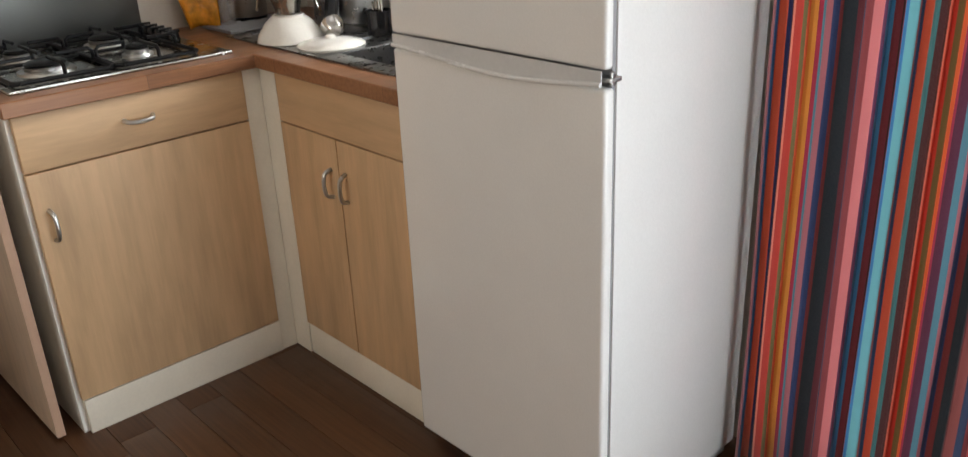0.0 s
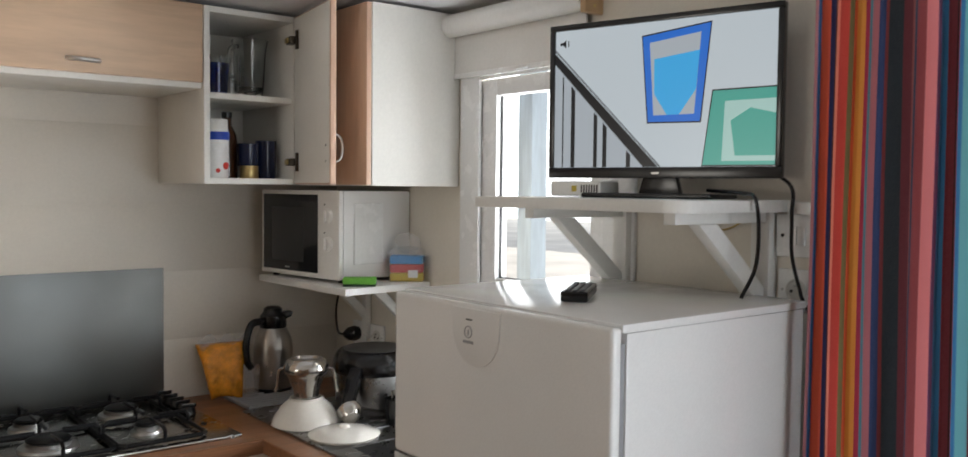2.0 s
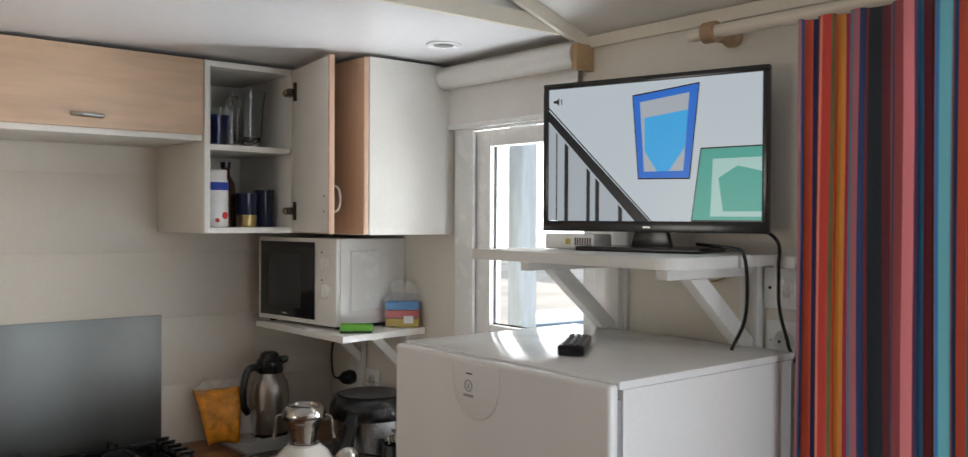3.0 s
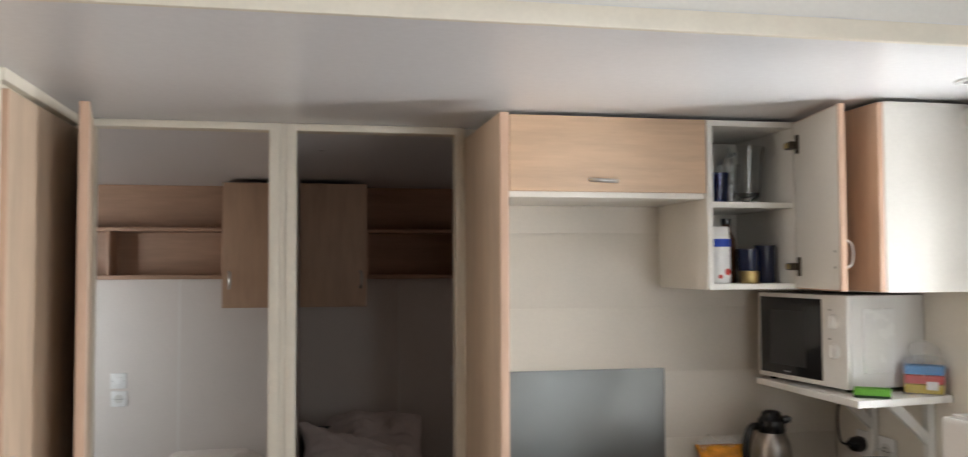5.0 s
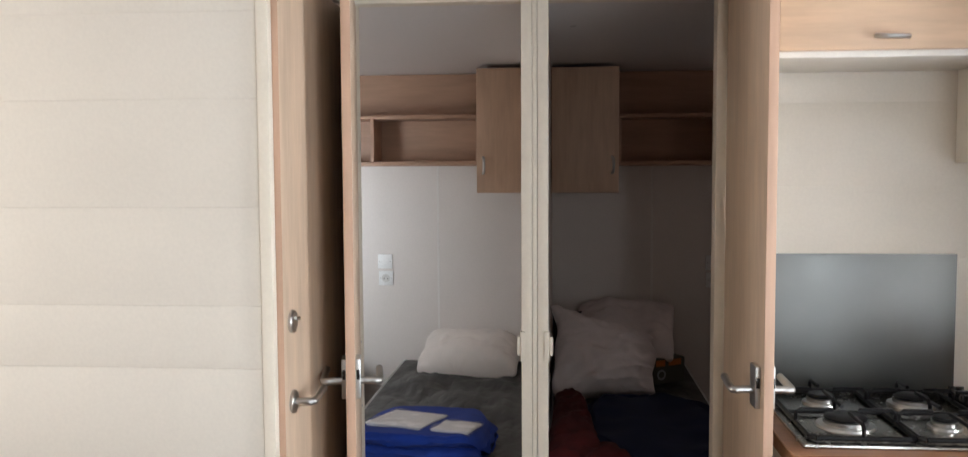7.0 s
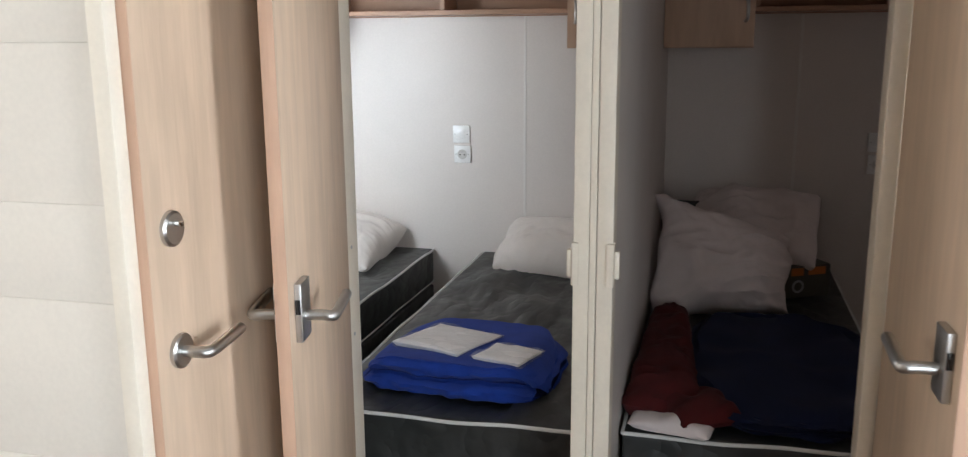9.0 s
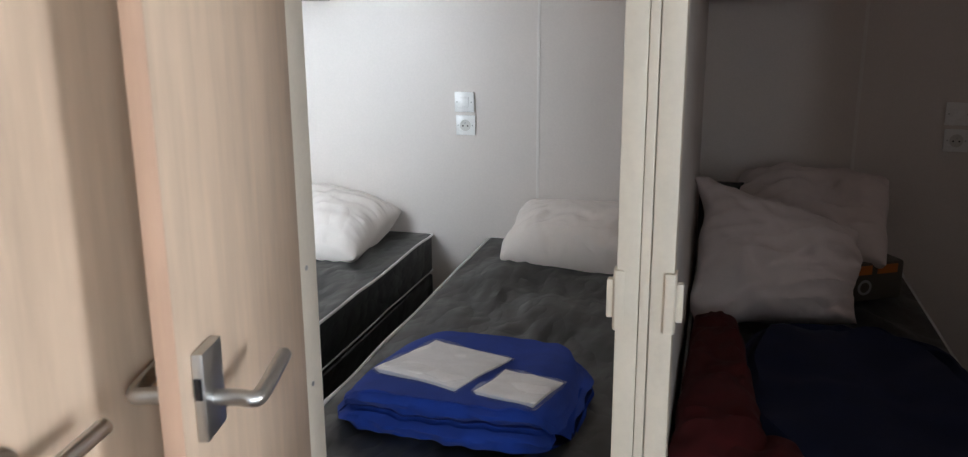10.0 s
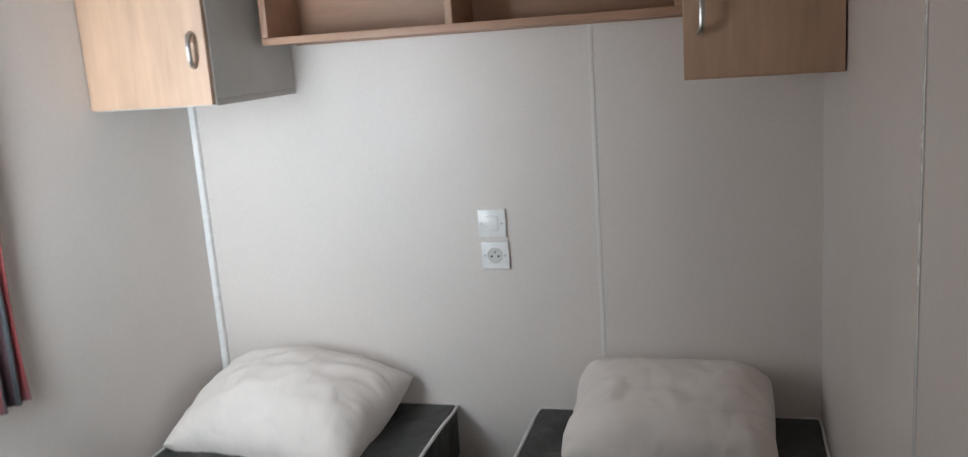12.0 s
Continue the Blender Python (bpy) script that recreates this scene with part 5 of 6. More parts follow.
part("hinge", boxes(((1.192, FY0 - 0.004, 1.012), (1.222, FY0 + 0.03, 1.020)), ((1.198, FY0 - 0.002, 1.006), (1.206, FY0 + 0.004, 1.030)), bevel=0.0015), M_SATIN, fridge, "satin metal middle hinge")
badge_pts = []
for i in range(33):
    a = math.pi * i / 32
    badge_pts.append((-1.4325 - 0.0645 * math.cos(a), 1.318 - 0.080 * math.sin(a) ** 0.8))
badge = part("badge_panel", prism([(-1.368, 1.337), *badge_pts[::-1], (-1.497, 1.337)], 1.1812, 1.1845, "x", 0.001), M_FRIDGE, upper, "raised rounded badge panel")
ring = bmesh.new()
tube([(1.1808, -1.414 + 0.010 * math.cos(a), 1.296 + 0.010 * math.sin(a)) for a in (2 * math.pi * i / 24 for i in range(25))], 0.0011, 6, 1, ring)
part("emblem", ring, M_GREY, badge, "small grey ring emblem")
part("emblem_bar", boxes(((1.1802, -1.4155, 1.290), (1.1811, -1.4125, 1.300)), ((1.1802, -1.428, 1.276), (1.1811, -1.400, 1.281))), M_GREY, badge)
part("vent", boxes(((1.1802, -1.425, 1.3165), (1.1811, -1.408, 1.3190))), M_DARK, badge)

remote = thing("remote_control", (1.385, -1.480, 1.3485), "black television remote on the fridge top", "remote control", "", 38)
part("case", box(bmesh.new(), (-0.082, -0.024, 0.001), (0.075, 0.024, 0.020), 0.005, 3), M_BLACK, remote)
keys = plain("grey_remote_keys", (0.12, 0.12, 0.13), 0.5)
for i in range(9):
    for j in range(3):
        part("button", box(bmesh.new(), (-0.074 + i * 0.016, -0.016 + j * 0.012, 0.020), (-0.064 + i * 0.016, -0.008 + j * 0.012, 0.0225), 0.001), keys, remote)

# Television on its shelf.
shelf = thing("television_shelf", (1.57, -1.4, 1.5), "white painted shelf on timber struts above the fridge", "shelf")
SX, SY0, SY1, SZ = 1.406, -1.690, -1.145, 1.528
arc = [(SX + 0.05 - 0.05 * math.sin(a), SY0 + 0.05 - 0.05 * math.cos(a)) for a in (math.pi / 2 * i / 8 for i in range(9))]
part("board", prism([(EAST - 0.002, SY1), (EAST - 0.002, SY0), *arc, (SX, SY1)], SZ - 0.022, SZ, "z", 0.002), M_PAINT, shelf)
for y in (-1.272, -1.632):
    part("upright", slab((EAST - 0.030, y - 0.020, 1.10), (EAST - 0.002, y + 0.020, SZ - 0.0225), 0.002), M_PAINT, shelf)
    part("strut", prism([(1.714, 1.318), (1.714, 1.362), (1.566, SZ - 0.0435), (1.512, SZ - 0.0435)], y - 0.013, y + 0.013, "y", 0.002), M_PAINT, shelf)
    part("arm", slab((1.446, y - 0.013, SZ - 0.043), (EAST - 0.0305, y + 0.013, SZ - 0.0225), 0.002), M_PAINT, shelf)
part("batten", slab((EAST - 0.034, SY0 - 0.046, SZ - 0.026), (EAST - 0.002, SY0 - 0.0005, SZ - 0.002), 0.002), M_PAINT, shelf)

tv = thing("television", (1.6085, -1.464, SZ), "small black flat television showing a cartoon staircase", "television", "", math.degrees(math.atan2(-0.478, 0.127)))
TW, Z0, Z1 = 0.2475, 0.040, 0.360
part("bezel", boxes(((-TW, -0.004, Z0), (TW, 0.014, Z0 + 0.022)), ((-TW, -0.004, Z1 - 0.012), (TW, 0.014, Z1)), ((-TW, -0.004, Z0 + 0.022), (-TW + 0.012, 0.014, Z1 - 0.012)), ((TW - 0.012, -0.004, Z0 + 0.022), (TW, 0.014, Z1 - 0.012)), bevel=0.002), M_BLACK, tv, "glossy black frame")
part("back_case", box(bmesh.new(), (-TW + 0.02, 0.0145, Z0 + 0.02), (TW - 0.02, 0.045, Z1 - 0.03), 0.010, 3), M_BLACK, tv)
sx0, sx1, sz0, sz1 = -TW + 0.0125, TW - 0.0125, Z0 + 0.0225, Z1 - 0.0125
screen = part("screen", slab((sx0, 0.0, sz0), (sx1, 0.013, sz1), 0), glow("screen_pale_wall", (0.62, 0.70, 0.76), 0.95), tv, "lit screen with a pale cartoon wall")


def shape(name, pts, mat, level, label=""):
    """A flat shape of the picture: corners as shares of the screen's width and height."""
    q = [(sx0 + a * (sx1 - sx0), sz1 - b * (sz1 - sz0)) for a, b in pts]
    y = -0.0004 * level
    part(name, prism(q, y - 0.0003, y, "y"), mat, screen, label)


INK = glow("screen_ink", (0.006, 0.007, 0.01), 1.0)
S_BLUE, S_SKY, S_TEAL, S_MINT, S_GREY = glow("screen_blue", (0.02, 0.17, 0.70), 1.0), glow("screen_sky", (0.05, 0.45, 0.90), 1.0), glow("screen_teal", (0.07, 0.40, 0.33), 1.0), glow("screen_mint", (0.42, 0.66, 0.62), 1.0), glow("screen_grey", (0.50, 0.56, 0.62), 0.9)
shape("stair_panel", [(0.0, 0.19), (0.48, 1.0), (0.0, 1.0)], S_GREY, 1)
shape("banister", [(0.0, 0.16), (0.0, 0.24), (0.44, 1.0), (0.51, 1.0)], INK, 2, "black cartoon banister")
shape("banister_line", [(0.0, 0.145), (0.515, 1.0), (0.522, 1.0), (0.0, 0.132)], INK, 2)
for a, w in ((0.04, 0.006), (0.085, 0.02), (0.20, 0.018), (0.245, 0.02), (0.36, 0.02)):
    shape("baluster", [(a, 0.26 + a * 1.72), (a + w, 0.26 + (a + w) * 1.72), (a + w, 1.0), (a, 1.0)], INK, 2)
shape("picture_frame", [(0.425, 0.09), (0.735, 0.035), (0.695, 0.705), (0.455, 0.70)], INK, 2)
shape("picture_frame", [(0.43, 0.10), (0.73, 0.045), (0.69, 0.695), (0.46, 0.69)], S_BLUE, 3, "blue cartoon picture frame")
shape("picture", [(0.463, 0.145), (0.69, 0.10), (0.665, 0.645), (0.485, 0.645)], S_GREY, 4)
shape("picture", [(0.485, 0.26), (0.685, 0.22), (0.672, 0.48), (0.60, 0.645), (0.545, 0.645), (0.487, 0.50)], S_SKY, 5)
shape("picture_frame", [(0.74, 0.49), (1.0, 0.485), (1.0, 1.0), (0.70, 1.0)], INK, 2)
shape("picture_frame", [(0.745, 0.50), (1.0, 0.495), (1.0, 0.99), (0.705, 0.99)], S_TEAL, 3, "green cartoon picture frame")
shape("picture", [(0.795, 0.57), (1.0, 0.565), (1.0, 0.965), (0.785, 0.965)], S_MINT, 4)
shape("picture", [(0.82, 0.70), (0.90, 0.62), (1.0, 0.66), (1.0, 0.93), (0.84, 0.93)], S_TEAL, 5)
shape("mute_mark", [(0.025, 0.085), (0.04, 0.085), (0.055, 0.065), (0.055, 0.125), (0.04, 0.105), (0.025, 0.105)], INK, 2)
shape("mute_mark", [(0.065, 0.075), (0.07, 0.075), (0.07, 0.118), (0.065, 0.118)], INK, 2)
part("badge", slab((-0.008, -0.0048, Z0 + 0.008), (0.008, -0.0042, Z0 + 0.012), 0), M_SATIN, tv)
part("neck", prism([(-0.045, 0.008), (0.045, 0.008), (0.030, 0.062), (-0.030, 0.062)], 0.015, 0.032, "y", 0.002), M_BLACK, tv)
part("stand", box(bmesh.new(), (-0.135, -0.06, 0.0005), (0.135, 0.085, 0.010), 0.004, 3), M_BLACK, tv)

router = thing("router_box", (1.59, -1.30, SZ), "flat cream router box behind the television stand", "router", "", -75)
part("case", box(bmesh.new(), (-0.075, -0.035, 0.002), (0.045, 0.05, 0.034), 0.006, 3), M_PLASTIC, router)
for i in range(7):
    part("vent_slot", slab((0.0 + i * 0.006, -0.0356, 0.010), (0.003 + i * 0.006, -0.0349, 0.026), 0), M_DARK, router)
part("power_light", slab((-0.022, -0.0358, 0.012), (-0.010, -0.0349, 0.024), 0.0003), plain("yellow_label", (0.55, 0.42, 0.05), 0.5), router)

for pts in ([(1.66, -1.55, 1.545), (1.63, -1.65, 1.540), (1.600, -1.697, 1.532), (1.600, -1.706, 1.48), (1.602, -1.700, 1.41), (1.590, -1.680, 1.3535)],
            [(1.70, -1.60, 1.60), (1.70, -1.70, 1.56), (1.700, -1.708, 1.50), (1.702, -1.709, 1.43), (1.708, -1.722, 1.37), (1.714, -1.742, 1.32), (1.718, -1.885, 1.10)]):
    solo("power_cable", tube(pts, 0.0036, 8, 8), M_BLACK, "black cable hanging from the television", "cable", "television cables")
solo("aerial_wire", tube([(1.725, -1.46, 1.505), (1.722, -1.50, 1.470), (1.722, -1.55, 1.468), (1.724, -1.60, 1.492)], 0.002, 6, 6), M_BRASS, "thin pale wire under the shelf", "wire")

sw = thing("light_switch", (EAST - 0.001, -1.705, 1.462), "white double rocker wall switch", "light switch", "wall plates", -90)
part("plate", box(bmesh.new(), (-0.050, -0.010, -0.040), (0.040, 0, 0.040), 0.003), M_PVC, sw)
for x in (-0.0135, 0.0045):
    part("rocker", box(bmesh.new(), (x - 0.008, -0.014, -0.018), (x + 0.008, -0.0102, 0.018), 0.0015), M_PVC, sw)
for x in (-0.036, 0.028):
    part("screw", moved(lathe([(0, 0.001), (0.0035, 0.001), (0.0035, 0)], seg=10), pose(x, -0.0102, 0, 90, 0, 0)), M_DARK, sw)
socket("aerial_socket", (EAST - 0.001, -1.700, 1.360), -90, "white aerial socket above the fridge")

# Roller blind, rod and curtain.
blind = thing("roller_blind", (EAST - 0.04, -0.9, 1.95), "cream roller blind wound up over the kitchen window", "blind")
part("roll", moved(lathe([(0, -0.275), (0.030, -0.275), (0.031, -0.270), (0.031, 0.270), (0.030, 0.275), (0, 0.275)], seg=36), pose(EAST - 0.036, -0.893, 1.985, 90, 0, 0)), M_PAINT, blind)
part("cloth", slab((EAST - 0.020, -1.150, 1.855), (EAST - 0.0155, -0.645, 1.985), 0.0005), M_PAINT, blind, "cream blind cloth")
part("bottom_bar", slab((EAST - 0.023, -1.152, 1.842), (EAST - 0.0125, -0.643, 1.856), 0.002), M_PVC, blind)
part("pull", tube([(EAST - 0.026, -0.915, 1.848), (EAST - 0.034, -0.925, 1.846), (EAST - 0.034, -0.945, 1.846), (EAST - 0.026, -0.955, 1.848)], 0.003, 8, 4), M_PVC, blind)
part("bracket", box(bmesh.new(), (EAST - 0.060, -1.186, 1.945), (EAST - 0.001, -1.170, 2.006), 0.002), wood("bare_pine", (0.50, 0.33, 0.18), "z"), blind, "bare wooden bracket")
for z in (1.962, 1.988):
    part("screw", moved(lathe([(0, 0.001), (0.004, 0.001), (0.004, 0)], seg=10), pose(EAST - 0.03, -1.1862, z, 90, 0, 0)), M_BRASS, blind)
rod = thing("curtain_rod", (1.66, -2.2, 1.96), "cream curtain rod with wooden brackets", "curtain rod")
part("pole", moved(lathe([(0, -0.70), (0.012, -0.70), (0.013, -0.69), (0.013, 0.69), (0.012, 0.70), (0, 0.70)], seg=24), pose(1.665, -2.225, 1.966, 90, 0, 0)), M_TRIM, rod)
for y in (-1.575, -2.85):
    b = part("bracket", moved(lathe([(0, 0), (0.020, 0), (0.022, 0.012), (0.016, 0.02), (0.016, 0.07), (0, 0.07)], seg=24), pose(EAST - 0.001, y, 1.966, 0, -90, 0)), wood("turned_pine", (0.42, 0.27, 0.15), "x"), rod, "turned wooden bracket")
    part("cup", moved(lathe([(0.0135, -0.014), (0.021, -0.014), (0.021, 0.014), (0.0135, 0.014)], seg=24), pose(1.665, y, 1.966, 90, 0, 0)), wood("turned_pine_ring", (0.40, 0.26, 0.15), "x"), b)
drape = solo("striped_curtain", cloth(1.640, -1.782, -2.62, 0.03, 1.952, 0.018, 13, 3, -0.05, per=10), M_CURTAIN, "long curtain of many coloured upright stripes", "curtain")
drape.modifiers.new("cloth", "SOLIDIFY").thickness = 0.002

spot = thing("ceiling_spotlight", (1.538, -0.866, CEIL), "white recessed ceiling spotlight, switched off", "ceiling light")
part("ring", moved(lathe([(0.026, 0.0), (0.028, 0.003), (0.040, 0.005), (0.043, 0.003), (0.043, 0.0)], seg=36), pose(1.538, -0.866, CEIL - 0.0005, 180, 0, 0)), M_PVC, spot)
part("lamp", moved(lathe([(0, 0.001), (0.018, 0.0015), (0.026, 0.0035)], seg=28), pose(1.538, -0.866, CEIL - 0.0005, 180, 0, 0)), plain("unlit_lamp_glass", (0.25, 0.25, 0.25), 0.15), spot)

# ---- bedrooms ----
def bed(x0, x1, y0, y1, top, label):
    """A divan: charcoal mattress with white piping on a charcoal base."""
    b = thing("single_bed", ((x0 + x1) / 2, (y0 + y1) / 2, 0), label, "bed", "single beds")
    mid, low = top - 0.155, 0.12

    def block(z0, z1, bevel, seed, rip):
        bm = box(bmesh.new(), (x0, y0, z0), (x1, y1, z1), bevel, 3)
        bmesh.ops.subdivide_edges(bm, edges=list(bm.edges), cuts=44 if rip else 8, use_grid_fill=True)
        for v in bm.verts:
            p = v.co
            if p.z > (z0 + z1) / 2:
                inner = max(0.0, min(1.0, (min(p.x - x0, x1 - p.x, p.y - y0, y1 - p.y) - 0.015) / 0.10))
                p.z += inner * rip * 0.55 * (0.22 - abs(noise.noise(Vector((p.x * 17 + p.y * 6, p.y * 7 - p.x * 5, seed + 11)))))
                p.z += inner * rip * (noise.noise(Vector((p.x * 6 + p.y * 2, p.y * 5, seed))) + 1.5 * (0.3 - abs(noise.noise(Vector((p.x * 9 + p.y * 3, p.y * 3.2 - p.x * 3, seed + 3))))) * max(0.0, 0.5 + noise.noise(Vector((p.x * 2, p.y * 2.4, seed + 8)))))
        return bm

    m = part("mattress", block(mid, top, 0.012, x0 * 9, 0.026), M_MATT, b, "charcoal mattress cover")
    base_b = part("base", block(low, mid - 0.012, 0.010, x1 * 5, 0.0), M_MATT, b)
    for z, ob, thin in ((top - 0.003, m, 0.0050), (mid + 0.006, m, 0.0030)):
        pts = []
        for (xa, ya), (xb, yb) in (((x0, y0), (x1, y0)), ((x1, y0), (x1, y1)), ((x1, y1), (x0, y1)), ((x0, y1), (x0, y0))):
            for i in range(14):
                s = i / 14
                k = 0.008 * noise.noise(Vector((xa + (xb - xa) * s * 5, ya + (yb - ya) * s * 5, z * 10)))
                pts.append((xa + (xb - xa) * s, ya + (yb - ya) * s, z + k))
        part("piping", tube(pts + [pts[0]], thin, 8, 2), M_PIPE, ob, "white piping")
    for x in (x0 + 0.06, x1 - 0.06):
        for y in (y0 + 0.06, y1 - 0.06):
            part("foot", lathe([(0, 0), (0.022, 0), (0.028, low), (0, low)], (x, y, 0), 16), M_BLACK, b)
    return b


bed(-0.762, -0.034, 0.310, 2.075, 0.535, "single bed with charcoal mattress cover and white piping")
bed(-1.712, -1.000, 0.310, 2.075, 0.535, "single bed by the window with charcoal mattress cover")
bed(0.028, 0.695, 0.340, 2.075, 0.535, "single bed heaped with bedding in the dark bedroom")


def pillow(name, m, w, d, h, seed, label, mat=M_PILLOW, category="pillow", wrinkle=0.013, flat=0.32, power=2.8, corner=0.06):
    ob = solo(name, soft(w, d, h, power, wrinkle, seed, 84, 0.06, flat, 0.013, corner), mat, label, category, "bedding")
    ob.matrix_basis = m
    return ob


pillow("pillow", pose(-0.395, 1.908, 0.541, 14, 0, -2), 0.52, 0.36, 0.175, 1, "off-white pillow lying on the bed", M_PILLOW, "pillow", 0.016, 0.30, 3.6, 0.07)
pillow("pillow", pose(-1.405, 1.880, 0.540, 13, 2, -5), 0.56, 0.41, 0.200, 2, "plump white pillow by the window", M_PILLOW, "pillow", 0.014, 0.26, 2.2, 0.02)

solo("folded_blanket", moved(fold_stack(0.53, 0.47, 0.096, 4, 4), pose(-0.434, 0.645, 0.541, 0, 0, -3)), M_BLUE, "royal blue fleece blanket folded on the bed", "blanket")


def packet(place, turn, w, d, h, seed, tilt):
    p = thing("linen_packet", place, "white disposable linen in a clear bag on the blanket", "linen pack", "linen packs", turn)
    part("linen", moved(soft(w, d, h, 6, 0.006, seed, 28, 0.03, 0.6), pose(0, 0, 0.001, tilt[0], tilt[1], 0)), M_SHEET, p)
    bm = soft(w + 0.012, d + 0.012, h + 0.006, 6, 0.009, seed + 2, 30, 0, 0.5)
    part("bag", moved(bm, pose(0, 0, -0.001, tilt[0], tilt[1], 0)), M_FILM, p, "clear plastic bag")


packet((-0.492, 0.622, 0.620), -17, 0.215, 0.235, 0.022, 1, (-4, 0))
packet((-0.300, 0.540, 0.624), -13, 0.140, 0.150, 0.016, 2, (-4, 0))

# Dark bedroom bedding.
duvet = solo("duvet", moved(warped(soft(0.45, 0.45, 0.20, 2.8, 0.026, 6, 70, 0.05, 0.32, 0.014), lambda x, y, z: (x + 0.02 * math.sin(y * 9), -0.22 + (y + 0.22) * (1.0 - 0.42 * max(0.0, x / 0.46 + 0.42) ** 0.8), z)), pose(0.238, 1.476, 0.700, 56, 0, 12)), M_DUVET, "off-white duvet bundled against the partition", "duvet", "bedding")
pillow("pillow", pose(0.372, 1.815, 0.705, 30, -2, -8), 0.50, 0.42, 0.16, 7, "crumpled off-white pillow on the heap", M_DUVET, "pillow", 0.022)
pillow("cushion", pose(0.130, 1.800, 0.60, 62, 0, 6), 0.22, 0.52, 0.10, 8, "dark patterned cushion behind the duvet", M_MATT, "cushion")
carton = thing("cardboard_pack", (0.510, 1.690, 0.542), "dark packet with orange printing under the pillow", "packet", "", 30)
part("box", box(bmesh.new(), (-0.095, -0.10, 0), (0.095, 0.02, 0.122), 0.012), plain("dark_olive_print", (0.07, 0.065, 0.05), 0.5), carton)
orange = plain("orange_print", (0.45, 0.13, 0.02), 0.5)
for x, z, w in ((-0.07, 0.085, 0.05), (0.0, 0.085, 0.07)):
    part("printed_bar", slab((x, -0.1012, z), (x + w, -0.1003, z + 0.028), 0), orange, carton, "orange printed bar")
part("printed_ring", moved(lathe([(0.016, 0.0), (0.024, 0.0), (0.024, 0.001), (0.016, 0.001)], seg=20), pose(-0.04, -0.1003, 0.045, 90, 0, 0)), M_GREY, carton)
solo("blanket", moved(folded(0.50, 0.86, 0.050, 2, 0.016, 9), pose(0.42, 0.80, 0.541, 0, 0, 2)), M_BLUE_SHADED, "blue fleece blanket spread on the dark bed", "blanket", "blankets")
solo("blanket", moved(warped(soft(0.20, 0.84, 0.10, 3, 0.024, 12, 50), lambda x, y, z: ((x + 0.10) * (0.78 - 0.62 * y) - 0.10, y, z)), pose(0.130, 0.81, 0.541, 0, 0, -2)), M_RED, "dark red fleece blanket crumpled along the bed", "blanket", "blankets")
solo("bed_sheet", moved(soft(0.20, 0.11, 0.035, 2.6, 0.014, 14, 36), pose(0.145, 0.385, 0.541, 0, 0, -14)), M_DUVET, "crumpled white sheet at the foot of the bed", "sheet")
solo("blanket", moved(soft(0.17, 0.16, 0.05, 2.6, 0.020, 15, 30), pose(0.205, 0.435, 0.562, 6, 0, 30)), M_RED, "patterned dark red throw end on the sheet", "throw", "blankets")

solo("cloth_bag", moved(soft(0.26, 0.76, 0.20, 3.2, 0.02, 21, 40), pose(0.90, 1.30, 0.385, 90, 0, 0)), M_RED, "dark red cloth bag standing beside the bed", "bag")


def wall_cupboard(x0, x1, z0, z1, handle_x, label, side):
    c = thing("bedroom_cabinet", ((x0 + x1) / 2, 1.9, z0), label, "cabinet", "bedroom cupboards")
    panels(c, side, ("bottom_panel", (x0, 1.682, z0), (x1, NORTH - 0.004, z0 + 0.016)), ("side_panel", (x0, 1.682, z0 + 0.0165), (x0 + 0.016, NORTH - 0.004, z1)), ("side_panel", (x1 - 0.016, 1.682, z0 + 0.0165), (x1, NORTH - 0.004, z1)), ("top_panel", (x0 + 0.0165, 1.682, z1 - 0.016), (x1 - 0.0165, NORTH - 0.004, z1)))
    d = part("door", slab((x0 + 0.002, 1.665, z0 + 0.004), (x1 - 0.002, 1.681, z1 - 0.004), 0.0015), M_WOOD, c)
    part("handle", arch_handle((handle_x, 1.665, z0 + 0.168), (handle_x, 1.665, z0 + 0.092), (0.006, -0.026, 0), 0.0062), M_SATIN, d, "bowed satin metal handle")


wall_cupboard(-1.728, -1.395, 1.429, 2.016, -1.430, "light oak bedroom wall cabinet with grey side", plain("grey_cabinet_side", (0.50, 0.49, 0.46), 0.4))
wall_cupboard(-0.335, -0.032, 1.426, 2.012, -0.303, "light oak wall cabinet beside the partition", M_WOOD)
wall_cupboard(0.018, 0.332, 1.426, 2.012, 0.300, "oak wall cabinet in the dark bedroom", M_WOOD)


def niche(x0, x1, mid, z0, z1, label):
    n = thing("wall_niche", ((x0 + x1) / 2, 1.85, z0), label, "shelf", "bedroom shelves")
    part("back_panel", slab((x0, NORTH - 0.013, z0 - 0.004), (x1, NORTH - 0.004, CEIL - 0.002), 0.0005), M_NICHE, n)
    t = 0.018
    part("bottom", slab((x0, 1.885, z0), (x1, NORTH - 0.0135, z0 + t), 0.0015), M_NICHE, n)
    part("top", slab((x0, 1.885, z1 - t), (x1, NORTH - 0.0135, z1), 0.0015), M_NICHE, n)
    for x in (x0, *mid, x1 - t):
        part("divider", slab((x, 1.8855, z0 + t + 0.0005), (x + t, NORTH - 0.0135, z1 - t - 0.0005), 0.0015), M_NICHE, n)


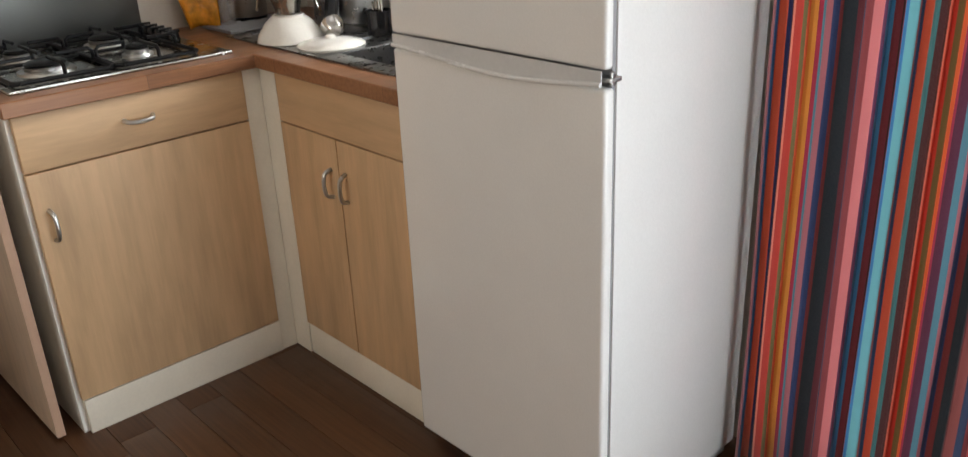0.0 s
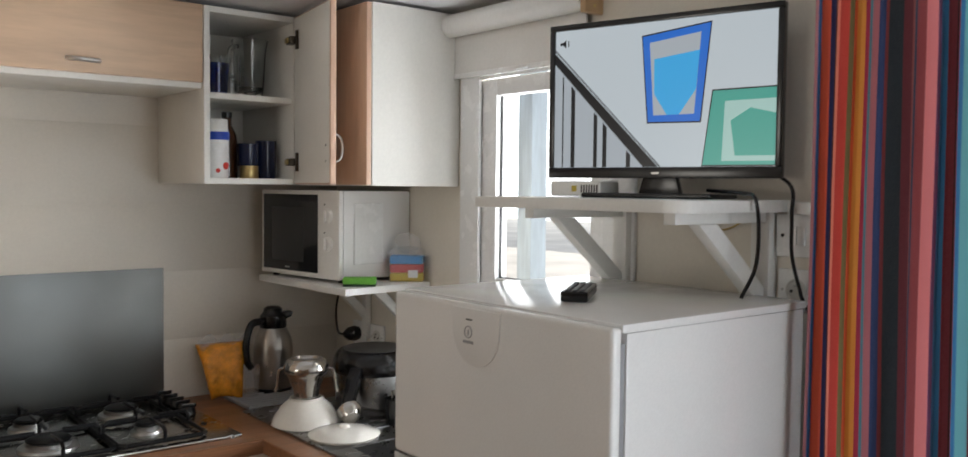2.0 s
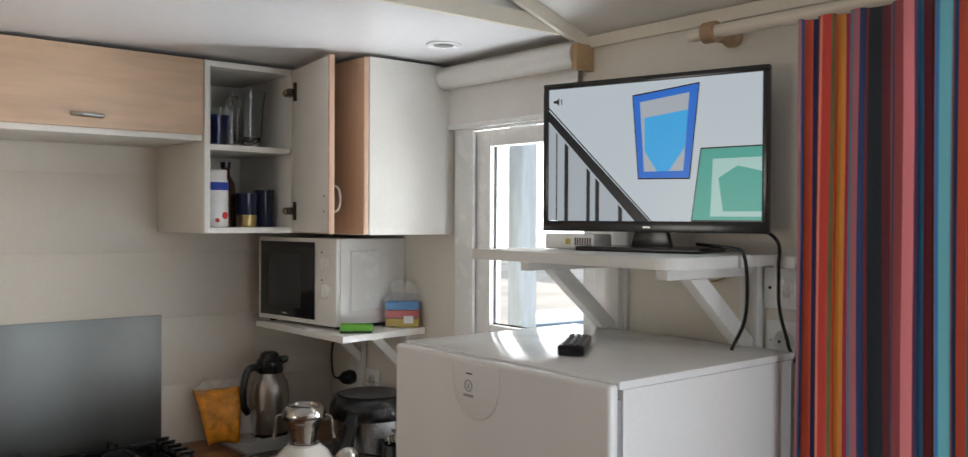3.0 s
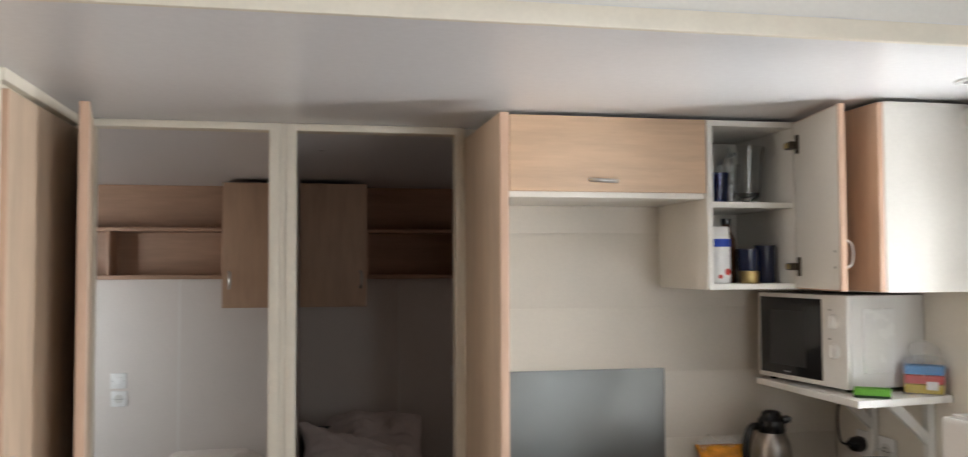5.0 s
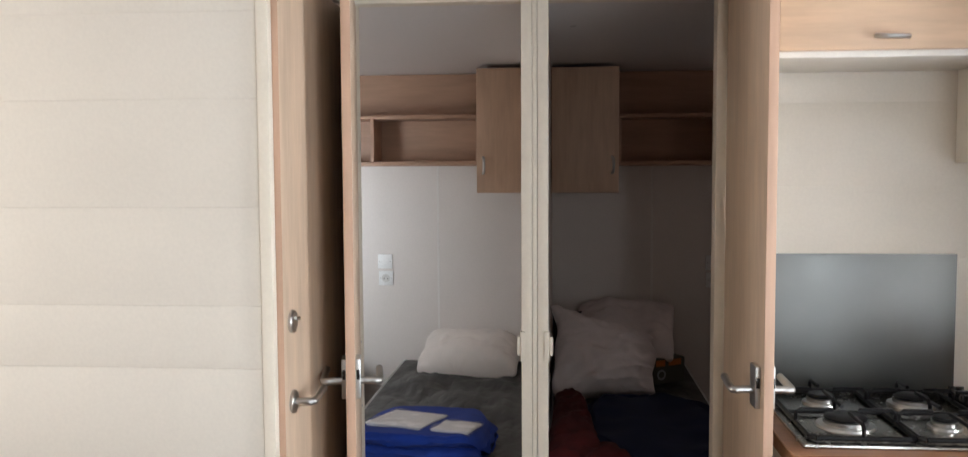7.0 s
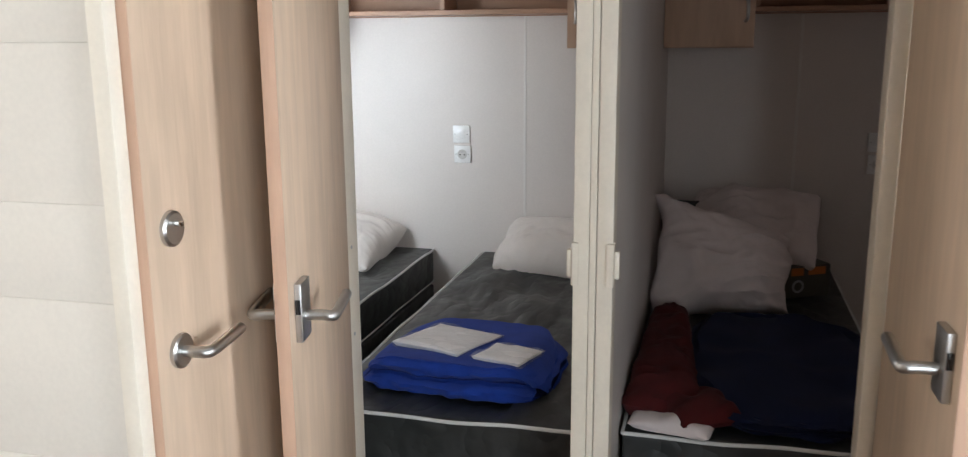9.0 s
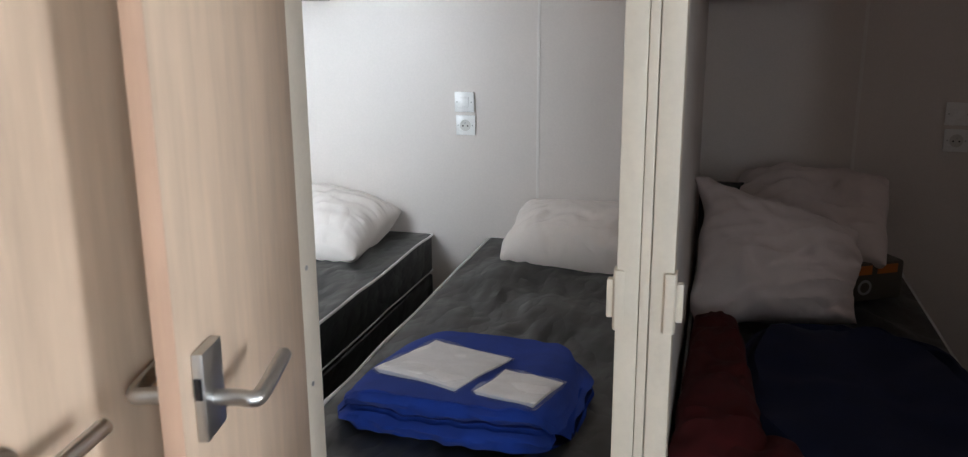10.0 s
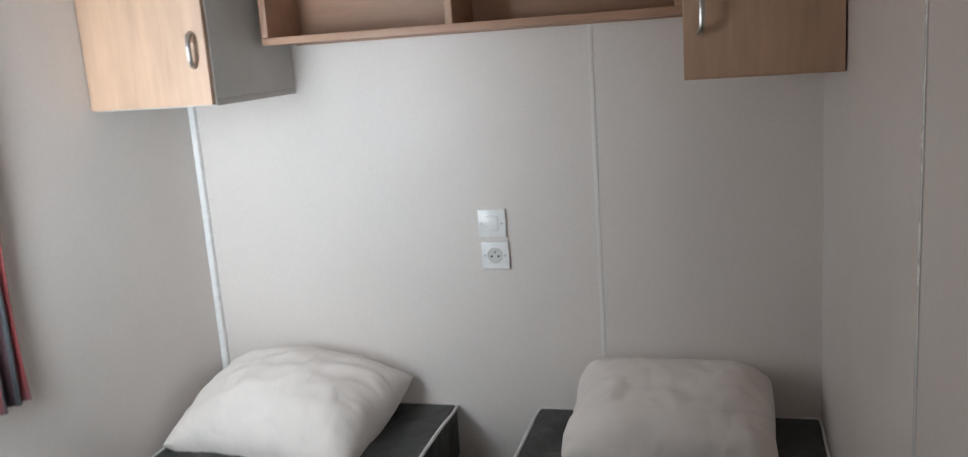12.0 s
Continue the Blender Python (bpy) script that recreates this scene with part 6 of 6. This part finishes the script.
niche(-1.372, -0.342, (-0.890,), 1.560, 1.808, "brown oak wall niche with a divider over the beds")
niche(0.338, 1.10, (0.82,), 1.556, 1.804, "brown oak wall niche in the dark bedroom")
for x in (-0.862, 0.835):
    lab = "beside the beds" if x < 0 else "in the dark bedroom"
    socket("reading_switch", (x, NORTH - 0.001, 1.056), 0, "white wall switch " + lab, True, 0.076)
    socket("bed_socket", (x + 0.004, NORTH - 0.001, 0.968), 0, "white wall socket " + lab, False, 0.076)

# ---- boards and planks ----
def board_row(parent, x0, x1, y0, y1, joints, material, name="board"):
    for a, b in zip(joints, joints[1:]):
        ob = finish(name, slab((x0, y0, a + 0.0002), (x1, y1, b - 0.0002), 0.0003), material)
        ob.parent = parent


board_row(wall_bath, WEST + 0.001, BATH_X - 0.0315, BATH_Y, BATH_Y + 0.0078, (0.0, 0.225, 0.415, 0.635, 0.865, 1.106, 1.244, 1.459, 1.692, 1.877, CEIL - 0.001), M_WALL)
hob_wall = structure("wall_kitchen_boards", slab((O2[1] + 0.029, 0.0335, 0.0), (EAST - 0.001, 0.0337, CEIL), 0), M_WALL, "cream boarded kitchen wall with thin level joints")
board_row(hob_wall, O2[1] + 0.030, EAST - 0.0015, 0.0318, 0.0334, (0.0, 0.42, 0.66, 0.9, 1.08, 1.285, 1.486, 1.717, CEIL - 0.001), M_WALL)

floor = bpy.data.objects["floor"]
rng = random.Random(4)
PW = 0.098
meshes = {}
for i in range(41):
    x = WEST + i * PW
    y = SOUTH - rng.uniform(0, 1.1)
    while y < 1.9:
        n = rng.choice((0.8, 1.0, 1.25))
        y0, y1 = max(y, SOUTH), min(y + n, NORTH - 0.001)
        y += n
        if y1 - y0 < 0.02:
            continue
        if not (-2.9 < (y0 + y1) / 2 < 0.2 and -0.6 < x < 1.75):
            if y1 < -2.9 or x < -0.6:
                continue
        ob = finish("plank", slab((x + 0.0008, y0 + 0.0008, -0.0115), (x + PW - 0.0008, y1 - 0.0008, 0.0), 0.0006), M_PLANK)
        ob.parent = floor
